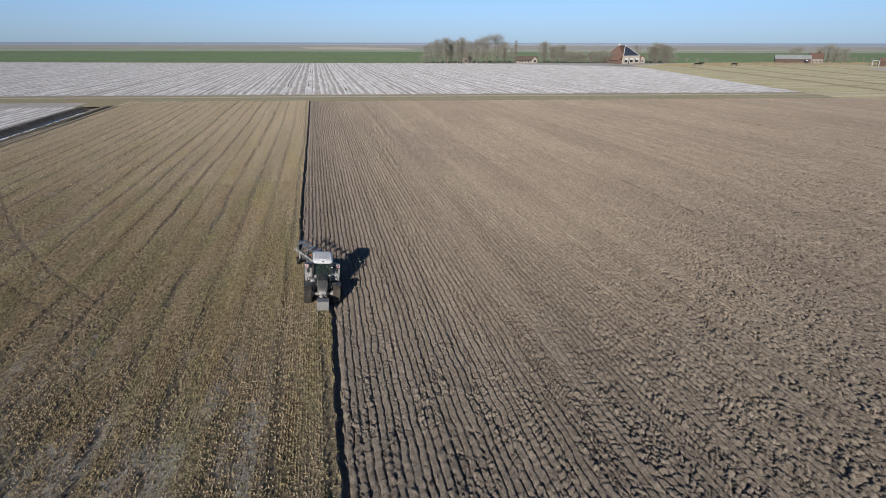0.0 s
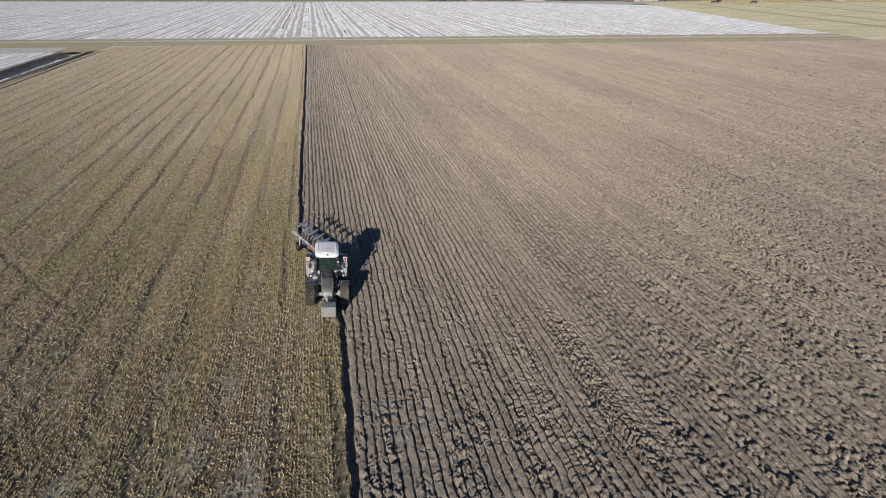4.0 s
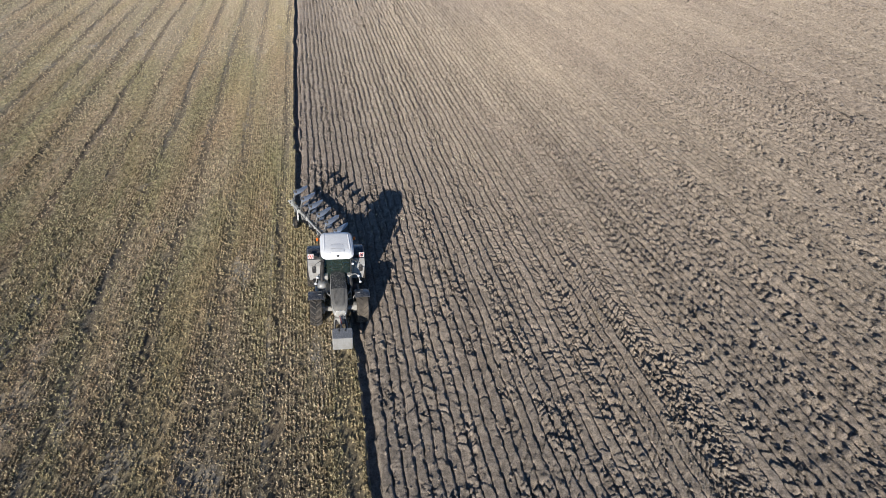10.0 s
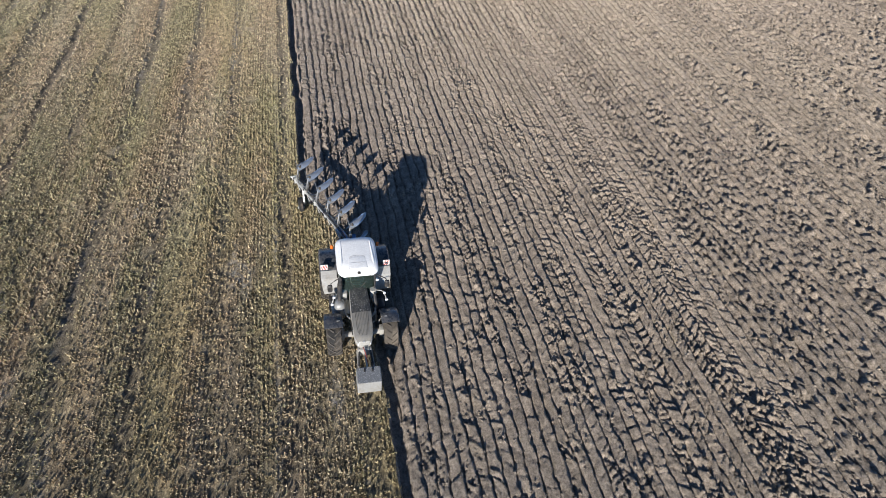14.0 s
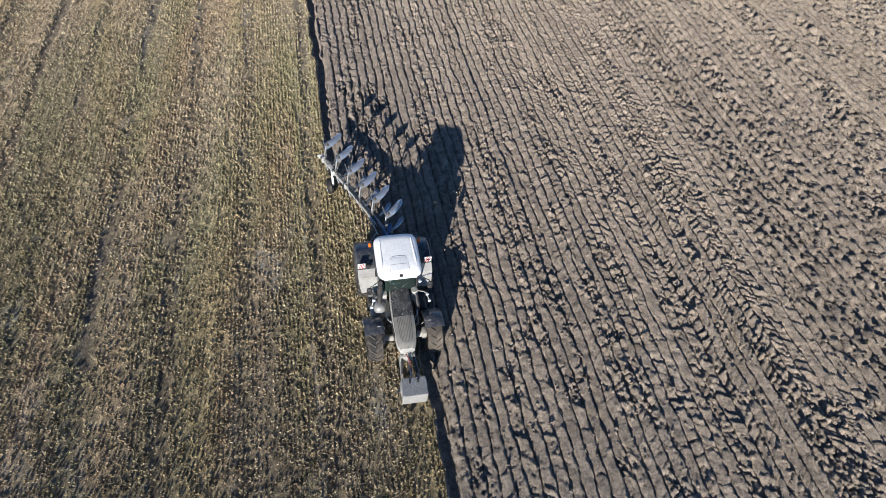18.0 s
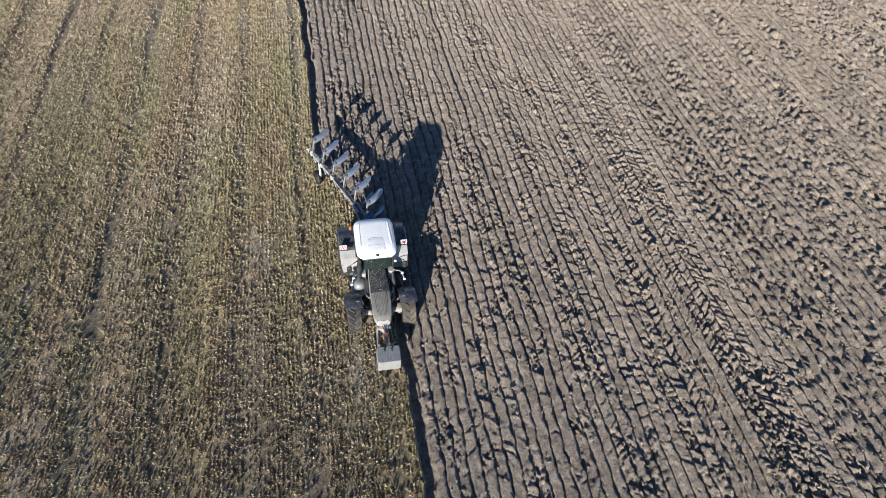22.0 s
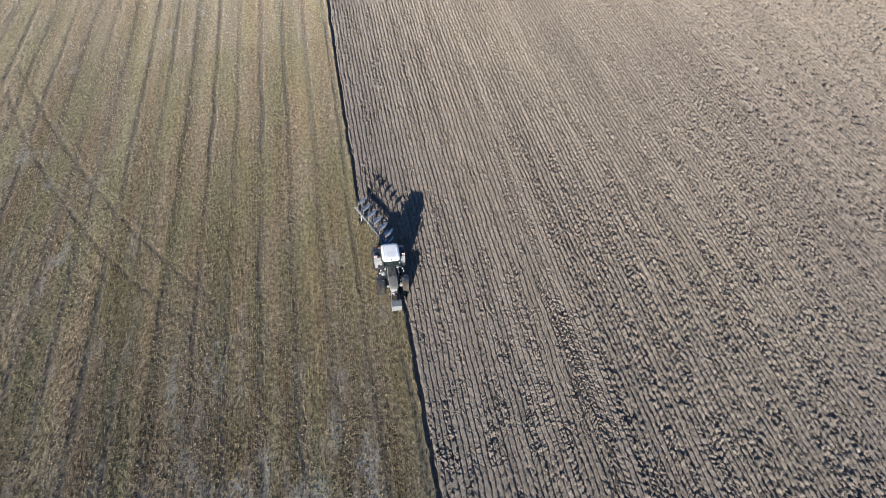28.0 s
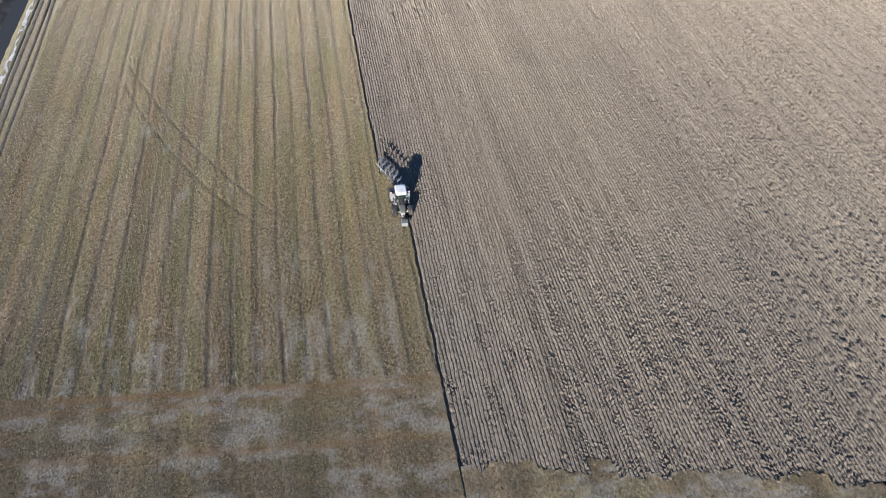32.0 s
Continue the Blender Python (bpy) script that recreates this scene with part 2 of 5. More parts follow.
WEIGHT_TOP = specked("scuffed_weight_top", ((0.24, 0.245, 0.25), 0.60), (0.6, 0.6, 0.6))
WEIGHT = plain("scuffed_concrete_weight", (0.33, 0.325, 0.31), 0.75, 0, 0.7, (0.24, 0.215, 0.18), 2.5, 0.3, 0.3)
RED = plain("red_marker_film", (0.55, 0.03, 0.03), 0.35, 0, 0.15)
WHITE_FILM = plain("white_marker_film", (0.80, 0.80, 0.78), 0.35, 0, 0.15)
ORANGE = plain("orange_beacon_lens", (0.75, 0.16, 0.02), 0.15, 0, 0.1)
LENS = plain("clear_lamp_lens", (0.78, 0.79, 0.80), 0.1, 0, 0.1)
SEAT = plain("dark_seat_cloth", (0.035, 0.04, 0.04), 0.9, 0, 0.1)
HOSE = plain("red_hydraulic_hose", (0.35, 0.05, 0.03), 0.5, 0, 0.4)
OUTLINE = plain("grey_hatch_seal", (0.3, 0.3, 0.31), 0.6, 0, 0.1)

m = Nodes("green_tinted_glass", 0.03, 0, 0.5)
m.color((0.42, 0.62, 0.54))
m.bsdf.inputs["Transmission Weight"].default_value = 0.95
m.bsdf.inputs["IOR"].default_value = 1.2
GLASS = m.mat

# straw and weed blades, each its own shade
m = Nodes("straw_blades", 0.7, 0, 0.3)
r = m.island()
col = m.ramp(r, [(0.0, (0.31, 0.228, 0.145)), (0.3, (0.44, 0.345, 0.22)), (0.6, (0.54, 0.445, 0.295)), (0.88, (0.63, 0.545, 0.395)), (1.0, (0.29, 0.295, 0.13))])
area = m.noise(m.coords((0.30, 0.045, 1)), 1.0, 3)
col = m.mix(m.ramp(area, [(0.44, grey(0)), (0.60, grey(0.42))]), col, (0.30, 0.315, 0.13))
area2 = m.noise(m.coords((0.33, 0.06, 5)), 1.0, 3)
col = m.mix(m.ramp(area2, [(0.46, grey(0)), (0.60, grey(0.38))]), col, (0.44, 0.30, 0.18))
# blades painted paler with distance for their low-angle brightness
col = grazing_lift(m, col, 0.7)
clump = m.ramp(m.noise(m.coords((1.3, 0.9, 1)), 2.6, 3, 0.6), [(0.36, grey(0.6)), (0.5, grey(1.0)), (0.64, grey(1.3))])
m.color(m.mix(1.0, col, clump, "MULTIPLY"))
soft_diffuse(m)
STRAW = m.mat


def land(name, low, high, scale, streak=(1, 1, 1), rough=0.9, fine=4.0):
    m = Nodes(name, rough, 0, 0.2)
    c = m.ramp(m.noise(m.coords(streak), scale, 5, 0.6), [(0.3, low), (0.7, high)])
    f = m.ramp(m.noise(m.coords(), fine, 4, 0.7), [(0.3, grey(0.75)), (0.7, grey(1.12))])
    m.color(m.mix(1.0, c, f, "MULTIPLY"))
    m.bump(m.noise(m.coords(), fine, 4), 0.5, 0.15)
    soft_diffuse(m)
    return m.mat


FLEECE = land("pale_dried_bed", (0.42, 0.41, 0.415), (0.76, 0.75, 0.765), 0.14, (1.6, 0.5, 1), fine=0.8)
BED_SOIL = land("pale_dry_soil", (0.30, 0.28, 0.275), (0.46, 0.44, 0.43), 0.12, (1, 0.3, 1), fine=0.6)
GREEN = land("winter_wheat", (0.12, 0.175, 0.085), (0.17, 0.225, 0.12), 0.01, (1, 4, 1), fine=0.05)
# both marsh colours are lightened and greyed to carry distance haze
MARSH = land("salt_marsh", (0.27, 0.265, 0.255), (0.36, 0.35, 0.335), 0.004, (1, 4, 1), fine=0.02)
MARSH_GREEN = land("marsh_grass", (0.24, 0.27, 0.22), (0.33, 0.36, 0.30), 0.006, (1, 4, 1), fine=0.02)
SAND = land("pale_sand_field", (0.38, 0.35, 0.29), (0.50, 0.46, 0.38), 0.01, (1, 3, 1), fine=0.05)
MEADOW = land("dry_winter_meadow", (0.31, 0.285, 0.18), (0.52, 0.47, 0.32), 0.05, (0.5, 2.5, 1), fine=0.5)
VERGE = land("dry_grass_verge", (0.21, 0.185, 0.115), (0.36, 0.315, 0.21), 0.5, (0.6, 2, 1), fine=2.0)
TRACKWAY = land("pale_earth_track", (0.32, 0.295, 0.245), (0.46, 0.425, 0.365), 0.3, fine=1.5)
MUD = land("dark_ditch_mud", (0.09, 0.083, 0.075), (0.21, 0.19, 0.165), 0.8, fine=3.0)
REED = land("dead_reed", (0.40, 0.33, 0.21), (0.56, 0.47, 0.32), 1.0, fine=3.0)

m = Nodes("ditch_water", 0.2, 0, 0.15)
m.color((0.075, 0.075, 0.075))
m.bump(m.noise(m.coords(), 1.5, 3), 0.05, 0.02)
WATER = m.mat

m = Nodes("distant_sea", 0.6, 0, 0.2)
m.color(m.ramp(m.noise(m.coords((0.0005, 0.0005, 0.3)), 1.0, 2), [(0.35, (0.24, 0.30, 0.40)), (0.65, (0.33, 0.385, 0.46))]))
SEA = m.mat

# bark and twigs raised towards grey, haze of the distance mixed into the colour
m = Nodes("bare_bark", 0.9, 0, 0.2)
m.color(m.ramp(m.noise(m.coords(), 0.8, 4), [(0.3, (0.22, 0.20, 0.17)), (0.7, (0.38, 0.35, 0.30))]))
BARK = m.mat
m = Nodes("bare_twigs", 0.9, 0, 0.2)
m.color(m.ramp(m.island(), [(0.0, (0.27, 0.25, 0.20)), (0.6, (0.42, 0.39, 0.32)), (1.0, (0.53, 0.50, 0.42))]))
TWIG = m.mat
m = Nodes("evergreen", 0.8, 0, 0.2)
m.color(m.ramp(m.island(), [(0.0, (0.025, 0.04, 0.03)), (1.0, (0.06, 0.08, 0.05))]))
EVERGREEN = m.mat
TILE_RED = land("red_clay_tiles", (0.20, 0.125, 0.10), (0.28, 0.18, 0.145), 0.4, fine=1.5)
TILE_DARK = land("dark_blue_glazed_tiles", (0.035, 0.045, 0.075), (0.06, 0.072, 0.11), 0.4, rough=0.45, fine=1.5)
THATCH = land("brown_tiles", (0.13, 0.105, 0.085), (0.20, 0.165, 0.135), 0.4, fine=1.5)
WALL_PALE = land("pale_plaster_wall", (0.48, 0.42, 0.36), (0.60, 0.54, 0.47), 0.3, fine=1.0)
WALL_WHITE = land("white_wall", (0.72, 0.71, 0.68), (0.80, 0.79, 0.77), 0.3, fine=1.0)
BRICK = land("red_brown_brick", (0.20, 0.135, 0.11), (0.28, 0.195, 0.16), 0.4, fine=1.5)
SHEET = land("grey_sheet_roof", (0.30, 0.32, 0.32), (0.40, 0.42, 0.42), 0.3, fine=1.0)
PANE = plain("dark_window_pane", (0.03, 0.035, 0.045), 0.1, 0, 0.05)
AWNING = plain("white_awning", (0.78, 0.77, 0.74), 0.7, 0, 0.05)

# ---- numeric noise for relief ----
def rnd(ix, iy, seed):
    """A hash of whole numbers, 0 to 1."""
    h = (ix.astype(np.int64) * 374761393 + iy.astype(np.int64) * 668265263 + seed * 974634749) & 0xFFFFFFFF
    h = ((h ^ (h >> 13)) * 1274126177) & 0xFFFFFFFF
    h = ((h ^ (h >> 16)) * 2246822519) & 0xFFFFFFFF
    return ((h ^ (h >> 15)) & 0xFFFFFF) / float(0xFFFFFF)


def vn(x, y, seed):
    """Smooth value noise, 0 to 1."""
    ix, iy = np.floor(x), np.floor(y)
    fx, fy = x - ix, y - iy
    fx, fy = fx * fx * (3 - 2 * fx), fy * fy * (3 - 2 * fy)
    a, b = rnd(ix, iy, seed), rnd(ix + 1, iy, seed)
    c, d = rnd(ix, iy + 1, seed), rnd(ix + 1, iy + 1, seed)
    return (a * (1 - fx) + b * fx) * (1 - fy) + (c * (1 - fx) + d * fx) * fy


def grid(name, xs, ys, height, mat, keep=None):
    """A sheet over xs and ys with the height function, as one mesh."""
    X, Y = np.meshgrid(np.asarray(xs, float), np.asarray(ys, float))
    Z = height(X, Y)
    ny, nx = X.shape
    co = np.stack([X, Y, Z], -1).reshape(-1, 3)
    i = (np.arange(ny - 1)[:, None] * nx + np.arange(nx - 1)[None, :]).ravel()
    if keep is not None:
        cx, cy = (X[:-1, :-1] + X[1:, 1:]) / 2, (Y[:-1, :-1] + Y[1:, 1:]) / 2
        i = i[keep(cx, cy).ravel()]
    faces = np.stack([i, i + 1, i + nx + 1, i + nx], 1)
    return raw_mesh(name, co, faces, mat)


def raw_mesh(name, co, faces, mat, smooth=False):
    me = bpy.data.meshes.new(name)
    n, k = faces.shape
    me.vertices.add(len(co))
    me.vertices.foreach_set("co", np.asarray(co, np.float32).ravel())
    me.loops.add(n * k)
    me.loops.foreach_set("vertex_index", faces.astype(np.int32).ravel())
    me.polygons.add(n)
    me.polygons.foreach_set("loop_start", np.arange(n, dtype=np.int32) * k)
    if smooth:
        me.polygons.foreach_set("use_smooth", np.ones(n, bool))
    me.update(calc_edges=True)
    me.materials.append(mat)
    return me


# ---- the ploughed land ----
SLICE = 0.46                 # width of one turned furrow slice
EDGE_OLD, EDGE_NEW = 0.45, -2.30   # stubble edge ahead of and behind the plough
PLOUGH_Y = (5.6, 10.4)       # first and last plough body


def edge_x(y):
    """The edge between stubble and open furrow."""
    t = np.clip((y - PLOUGH_Y[0]) / (PLOUGH_Y[1] - PLOUGH_Y[0]), 0, 1)
    wob = 0.10 * (vn(y / 2.3, y * 0, 5) - 0.5) + 0.16 * (vn(y / 0.7, y * 0, 4) - 0.5) + 0.5 * (vn(y / 40, y * 0, 6) - 0.5) * (np.abs(y) > 20)
    return EDGE_OLD + (EDGE_NEW - EDGE_OLD) * t + wob


def cells(x, y, seed):
    """Broken plates: a height and tilt for each cell, and the distance to its edge."""
    ix, iy = np.floor(x), np.floor(y)
    best, second = x * 0 + 9.0, x * 0 + 9.0
    high, bx, by, gx, gy = x * 0, x * 0, x * 0, x * 0, x * 0
    for dx in (-1, 0, 1):
        for dy in (-1, 0, 1):
            jx, jy = ix + dx, iy + dy
            px, py = jx + 0.1 + 0.8 * rnd(jx, jy, seed), jy + 0.1 + 0.8 * rnd(jx, jy, seed + 1)
            d = np.hypot(px - x, py - y)
            near = d < best
            second = np.where(near, best, np.minimum(second, d))
            best = np.where(near, d, best)
            high = np.where(near, rnd(jx, jy, seed + 2), high)
            gx, gy = np.where(near, rnd(jx, jy, seed + 3), gx), np.where(near, rnd(jx, jy, seed + 4), gy)
            bx, by = np.where(near, x - px, bx), np.where(near, y - py, by)
    return high - 0.5, (gx - 0.5) * bx + (gy - 0.3) * by, second - best


def ploughed(X, Y, step=0.05):
    wide = 0.5 * (step - 0.05)      # gaps open a little where the sheet is coarse
    bend = 0.20 * (vn(X / 9, Y / 13, 1) - 0.5) + 0.13 * (vn(X / 1.1, Y / 1.6, 2) - 0.5)
    u = (X + bend - EDGE_NEW) / SLICE
    row = np.floor(u)
    p = np.clip(u - row + 0.24 * (vn(X / 0.22, Y / 0.26, 23) - 0.5), 0, 0.999)
    side = np.where(np.floor(row / 6.0) % 2 < 0.5, 1.0, -1.0)
    # how broken a slice is: whole near the last passes, cracked further out, and changing along its length
    age = np.clip((X - 5.0) / 9.0, 0, 1)
    band = np.cos(2 * math.pi * (row + 0.5 + 2.0 * (vn(X / 9, Y / 30, 14) - 0.5)) / 6.0)
    brk = np.clip(0.42 + 0.25 * age + (0.12 + 0.22 * age) * band + 0.6 * (vn(X / 2.0, Y / 9, 15) - 0.5) + 0.7 * (rnd(row, np.floor(Y / 5 + 5 * rnd(row, row * 0, 24)), 16) - 0.5), 0.05, 1.15)
    # a slice rises from the sun side, rounds over and breaks off steeply on the far side
    slot = np.clip(1.15 - np.minimum(1.6 * p, 1 - p) * SLICE / (0.022 + 1.2 * wide + 0.05 * vn(X / 0.22, Y / 0.3, 17)), 0, 1)
    crown = 0.12 * p * (1.15 - 0.35 * p) + 0.06 * (rnd(row, row * 0, 26) - 0.5) + 0.04 * (vn(X / 0.9, Y / 2.2, 27) - 0.5)
    # long plates of clay along the slice, cut by skewed cracks; broken ones tip up at their far end
    ln = (0.40 + 0.70 * rnd(row, row * 0, 7) ** 2) * (1.1 - 0.5 * age) * (1 + 5 * wide)
    s = (Y + side * (0.20 + 0.40 * rnd(row, row * 0, 20)) * p + 0.22 * (vn(X / 0.2, Y / 0.25, 8) - 0.5) + 0.5 * vn(X * 0 + row, Y / 0.9, 28)) / ln + 7 * rnd(row, row * 0, 9)
    k = np.floor(s)
    f = s - k
    tip = rnd(row, k, 61) ** (2.0 - 1.0 * age)
    far_ = np.clip(wide / 0.035, 0, 1) ** 2
    tip = tip * (1 - far_) + (0.25 + 0.5 * rnd(row, k, 61)) * far_
    open_ = rnd(row, k, 64) < 0.30 + 0.55 * brk + 0.2 * age + 0.3 * far_
    crack = open_ * np.clip(1.2 - np.minimum(f, 1 - f) * ln / (0.010 + wide + 0.05 * rnd(row, k, 62) * brk), 0, 1)
    plate = 0.17 * tip * (f - 0.4) + 0.05 * (rnd(row, k, 63) - 0.5) - (0.05 + 0.11 * tip) * crack
    # crumbled patches, mostly where slices have fallen apart
    chip, lean, gap = cells((X - side * 0.45 * Y) / 0.17 + 0.7 * vn(X / 0.2, Y / 0.2, 19), (Y + side * 0.3 * X) / 0.36 + 0.5 * vn(X / 0.3, Y / 0.2, 29), 70)
    bits, lean2, _ = cells(X / 0.10, Y / 0.11 + 0.4 * vn(X / 0.2, Y / 0.2, 30), 75)
    worn = np.clip(4.0 * (0.55 * vn(X / 0.6, Y / 2.6, 18) + 0.45 * vn(X / 0.35, Y / 0.5, 38)) - 1.9 + 0.9 * (brk - 0.4), 0.08, 1.2)
    fuzz = 0.4 * (vn(X / 0.24, Y / 0.24, 12) - 0.5) + 0.6 * (vn(X / 0.09, Y / 0.09, 13) - 0.5)
    plate *= (1 + 16 * wide) * (1 + 0.15 * age)
    fine_ = np.clip(1 - 9 * wide, 0, 1)
    h = (1 + 10 * wide) * crown + 0.02 - (0.13 + 2.5 * wide) * slot + (0.25 + 0.7 * brk) * plate
    h += (0.12 + 3.0 * wide) * np.maximum(worn, np.clip(14 * wide, 0, 0.4)) * (chip + 1.3 * lean - 0.35 * np.clip(1 - gap / 0.22, 0, 1)) + fine_ * (0.015 + 0.06 * worn) * (bits + lean2) + (0.03 + 0.07 * worn) * fuzz
    # the open furrow along the edge
    d = X - edge_x(Y)
    shut = np.clip((d - 0.30 - 0.16 * vn(Y / 0.35, X * 0, 25)) / 0.14, 0, 1)
    return -0.17 + h * shut - 0.17 * (1 - shut) + 0.04 * (1 - shut) * fuzz


END_A, END_B = -34.6, -0.25      # near end of the furrows: y = END_A + END_B * x
FAR_A, FAR_B = 172.5, -0.1395     # far end of the field: y = FAR_A + FAR_B * x


def far_y(x):
    return FAR_A + FAR_B * x


ground = new("ground", grid("ground", [-5000, -300, -100, 0, 100, 300, 5000], [-1500, -200, 0, 150, 400, 1500, 5000],
             lambda X, Y: X * 0 - 1.6, MARSH))
tagged(ground, "flat open farmland soil reaching the horizon", "ground", kind="structure")

def plough_end(x):
    """Where the furrows run out on the near headland, each pass at its own length."""
    pass_ = np.floor((x - EDGE_NEW) / (6 * SLICE))
    return END_A + END_B * x - 1.6 * rnd(pass_, pass_ * 0, 54) + 0.8 * vn(x / 0.5, x * 0, 55)


NEAR, MID = (-2.7, 16.5, -17.0, 26.0), (-2.7, 46.0, -46.0, 52.0)
LOW = (-2.7, 24.0, -46.0, -16.9)
inside = lambda X, Y, b, m: (X < b[1] - m) & (Y > b[2] + m) & (Y < b[3] - m)
fields = ((np.arange(NEAR[0], NEAR[1], 0.046), np.arange(NEAR[2], NEAR[3], 0.054), lambda X, Y: X > edge_x(Y) - 0.02, 0.058),
          (np.arange(LOW[0], LOW[1], 0.0667), np.arange(LOW[2], LOW[3], 0.095), lambda X, Y: (X > edge_x(Y) - 0.02) & (Y > plough_end(X)), 0.07),
          (np.arange(MID[0], MID[1], 0.092), np.arange(MID[2], MID[3], 0.135), lambda X, Y: (X > edge_x(Y) - 0.05) & (Y > plough_end(X)) & ~inside(X, Y, NEAR, 0.1) & ~inside(X, Y, LOW, 0.15), 0.092),
          (np.arange(45.8, 80.2, 0.1533), np.arange(-46, 60, 0.26), lambda X, Y: X > 0, 0.12),
          (np.arange(80.1, 112, 0.2), np.arange(-46, 90, 0.5), lambda X, Y: X > 0, 0.13),
          (np.concatenate([np.arange(-2.7, 70, 0.153), np.arange(70, 240, 0.23)]), np.concatenate([np.arange(-90, 51, 4.0), np.arange(51, 90, 0.7), np.arange(90, 176, 1.3)]),
           lambda X, Y: (X > edge_x(Y) - 0.05) & (Y > -44) & ~inside(X, Y, MID, 0.2) & (Y < far_y(X) - 3) & ~((X > 45.9) & (X < 80.2) & (Y > -45) & (Y < 58.6)) & ~((X > 80.2) & (X < 111.6) & (Y > -45) & (Y < 89)), 0.13))
for xs, ys, keep, step in fields:
    tagged(new("ploughed_field", grid("ploughed_field", xs, ys, lambda X, Y: ploughed(X, Y, step), SOIL, keep)), "freshly ploughed grey-brown clay in turned furrow slices", "ploughed field", kind="structure")
HEAD_A, HEAD_B = -24.5, -0.13     # the headland begins at y = HEAD_A + HEAD_B * x


def head_y(x):
    return HEAD_A + HEAD_B * x


# ---- the stubble ----
def lane(X, Y):
    """Wheel lanes of the harvest, 3 m apart: 1 on a pressed track."""
    xx = X + 0.6 * (vn(Y / 28, X * 0, 31) - 0.5) + 0.3 * (vn(Y / 6, X / 6, 36) - 0.5)
    k = np.round(xx / 3.0)
    off = np.abs(xx - 3.0 * k - 0.25 * (rnd(k, k * 0, 32) - 0.5))
    ragged = 0.10 * (vn(X / 0.3, Y / 0.5, 39) - 0.5)
    return np.clip(1.6 - (off + ragged) / (0.27 + 0.12 * rnd(k, k * 0, 34)), 0, 1) * (0.6 + 0.4 * rnd(k, k * 0, 33)) * (0.5 + 0.9 * vn(X / 4, Y / 5, 35)).clip(0, 1) * (Y > head_y(X))


def wheel_marks(X, Y):
    """A pair of tyre marks that cross the rows in a curve."""
    out = X * 0
    t = np.clip(-X, 0, 60)
    for c0, c1, c2 in ((-4.17, -0.253, 0.0287), (-9.49, 0.420, 0.0191)):
        slope = np.sqrt(1 + (c1 + 2 * c2 * t) ** 2)
        out = np.maximum(out, np.clip(1.4 - np.abs(Y - c0 - c1 * t - c2 * t * t) / slope / 0.26, 0, 1) * np.clip((-6 - X) / 6, 0, 1) * (X > -44))
    for xc in (-43.9, -41.4):
        out = np.maximum(out, np.clip(1.5 - np.abs(X - xc - 0.0009 * (Y - 58) ** 2) / 0.26, 0, 1) * (Y > 38) * (Y < 80) * 0.35)
    return out * (0.55 + 0.3 * np.clip((-14 - X) / 6, 0, 1))


def bare(X, Y):
    """Pale patches where the straw is thin, longer along the rows."""
    n = 0.6 * vn(X / 1.3, Y / 5.5, 41) + 0.4 * vn(X / 0.7, Y / 1.8, 42)
    c = Y - HEAD_B * X
    n = np.where(Y < head_y(X), 0.55 * vn(X / 7.0, c / 1.7, 43) + 0.45 * vn(X / 1.6, c / 0.8, 44), n)
    lim = 0.74 - 0.24 * np.clip((6 - Y) / 26, 0, 1) + 0.05 * (X > -13) * (Y > -5)
    lim = np.where(c < HEAD_A, 0.56, lim)
    xx = X + 0.6 * (vn(Y / 28, X * 0, 31) - 0.5)
    ridge = np.clip(1.5 - np.abs((xx + 0.55) % 3.0 - 0.13) / 0.13, 0, 1) * (Y > head_y(X)) * np.clip(2 * vn(X / 3, Y / 14, 37) - 0.4, 0, 1)
    return np.clip(np.clip((n - lim) / np.where(c < HEAD_A, 0.11, 0.20), 0, 1) + 0.5 * ridge, 0, 1)


def stubble_h(X, Y):
    dip = np.maximum(lane(X, Y), wheel_marks(X, Y))
    return -0.09 * dip + 0.05 * (vn(X / 0.5, Y / 0.6, 21) - 0.5) + 0.04 * (vn(X / 0.16, Y / 0.2, 22) - 0.5)


def rusty(X, Y):
    """Orange-brown straw lines across the headland."""
    c = Y - HEAD_B * X - HEAD_A
    line = np.clip(1.3 - np.abs(c + 0.5) / 0.5, 0, 1) + 0.8 * np.clip(1.3 - np.abs(c + 1.9) / 0.35, 0, 1) + 0.7 * np.clip(1.3 - np.abs(c + 7.6) / 0.5, 0, 1)
    return np.clip(line * (0.4 + 0.9 * vn(X / 3, c / 0.6, 46)), 0, 1) + 0.25 * (c < 0) * (vn(X / 2, c / 0.5, 47) > 0.55)


def chaff(me):
    """Marks where pale chaff lies and where the soil is pressed bare."""
    co = np.empty(len(me.vertices) * 3, np.float32)
    me.vertices.foreach_get("co", co)
    co = co.reshape(-1, 3).astype(float)
    for name, f in (("chaff", bare), ("rusty", rusty), ("pressed", lambda X, Y: np.maximum(np.maximum(lane(X, Y), wheel_marks(X, Y)), (Y < head_y(X)) * np.clip(0.15 + 0.9 * vn(X / 30, (Y - HEAD_B * X) / 1.5, 45) - 0.2, 0.1, 0.6)))):
        me.attributes.new(name, "FLOAT", "POINT").data.foreach_set("value", f(co[:, 0], co[:, 1]).astype(np.float32))


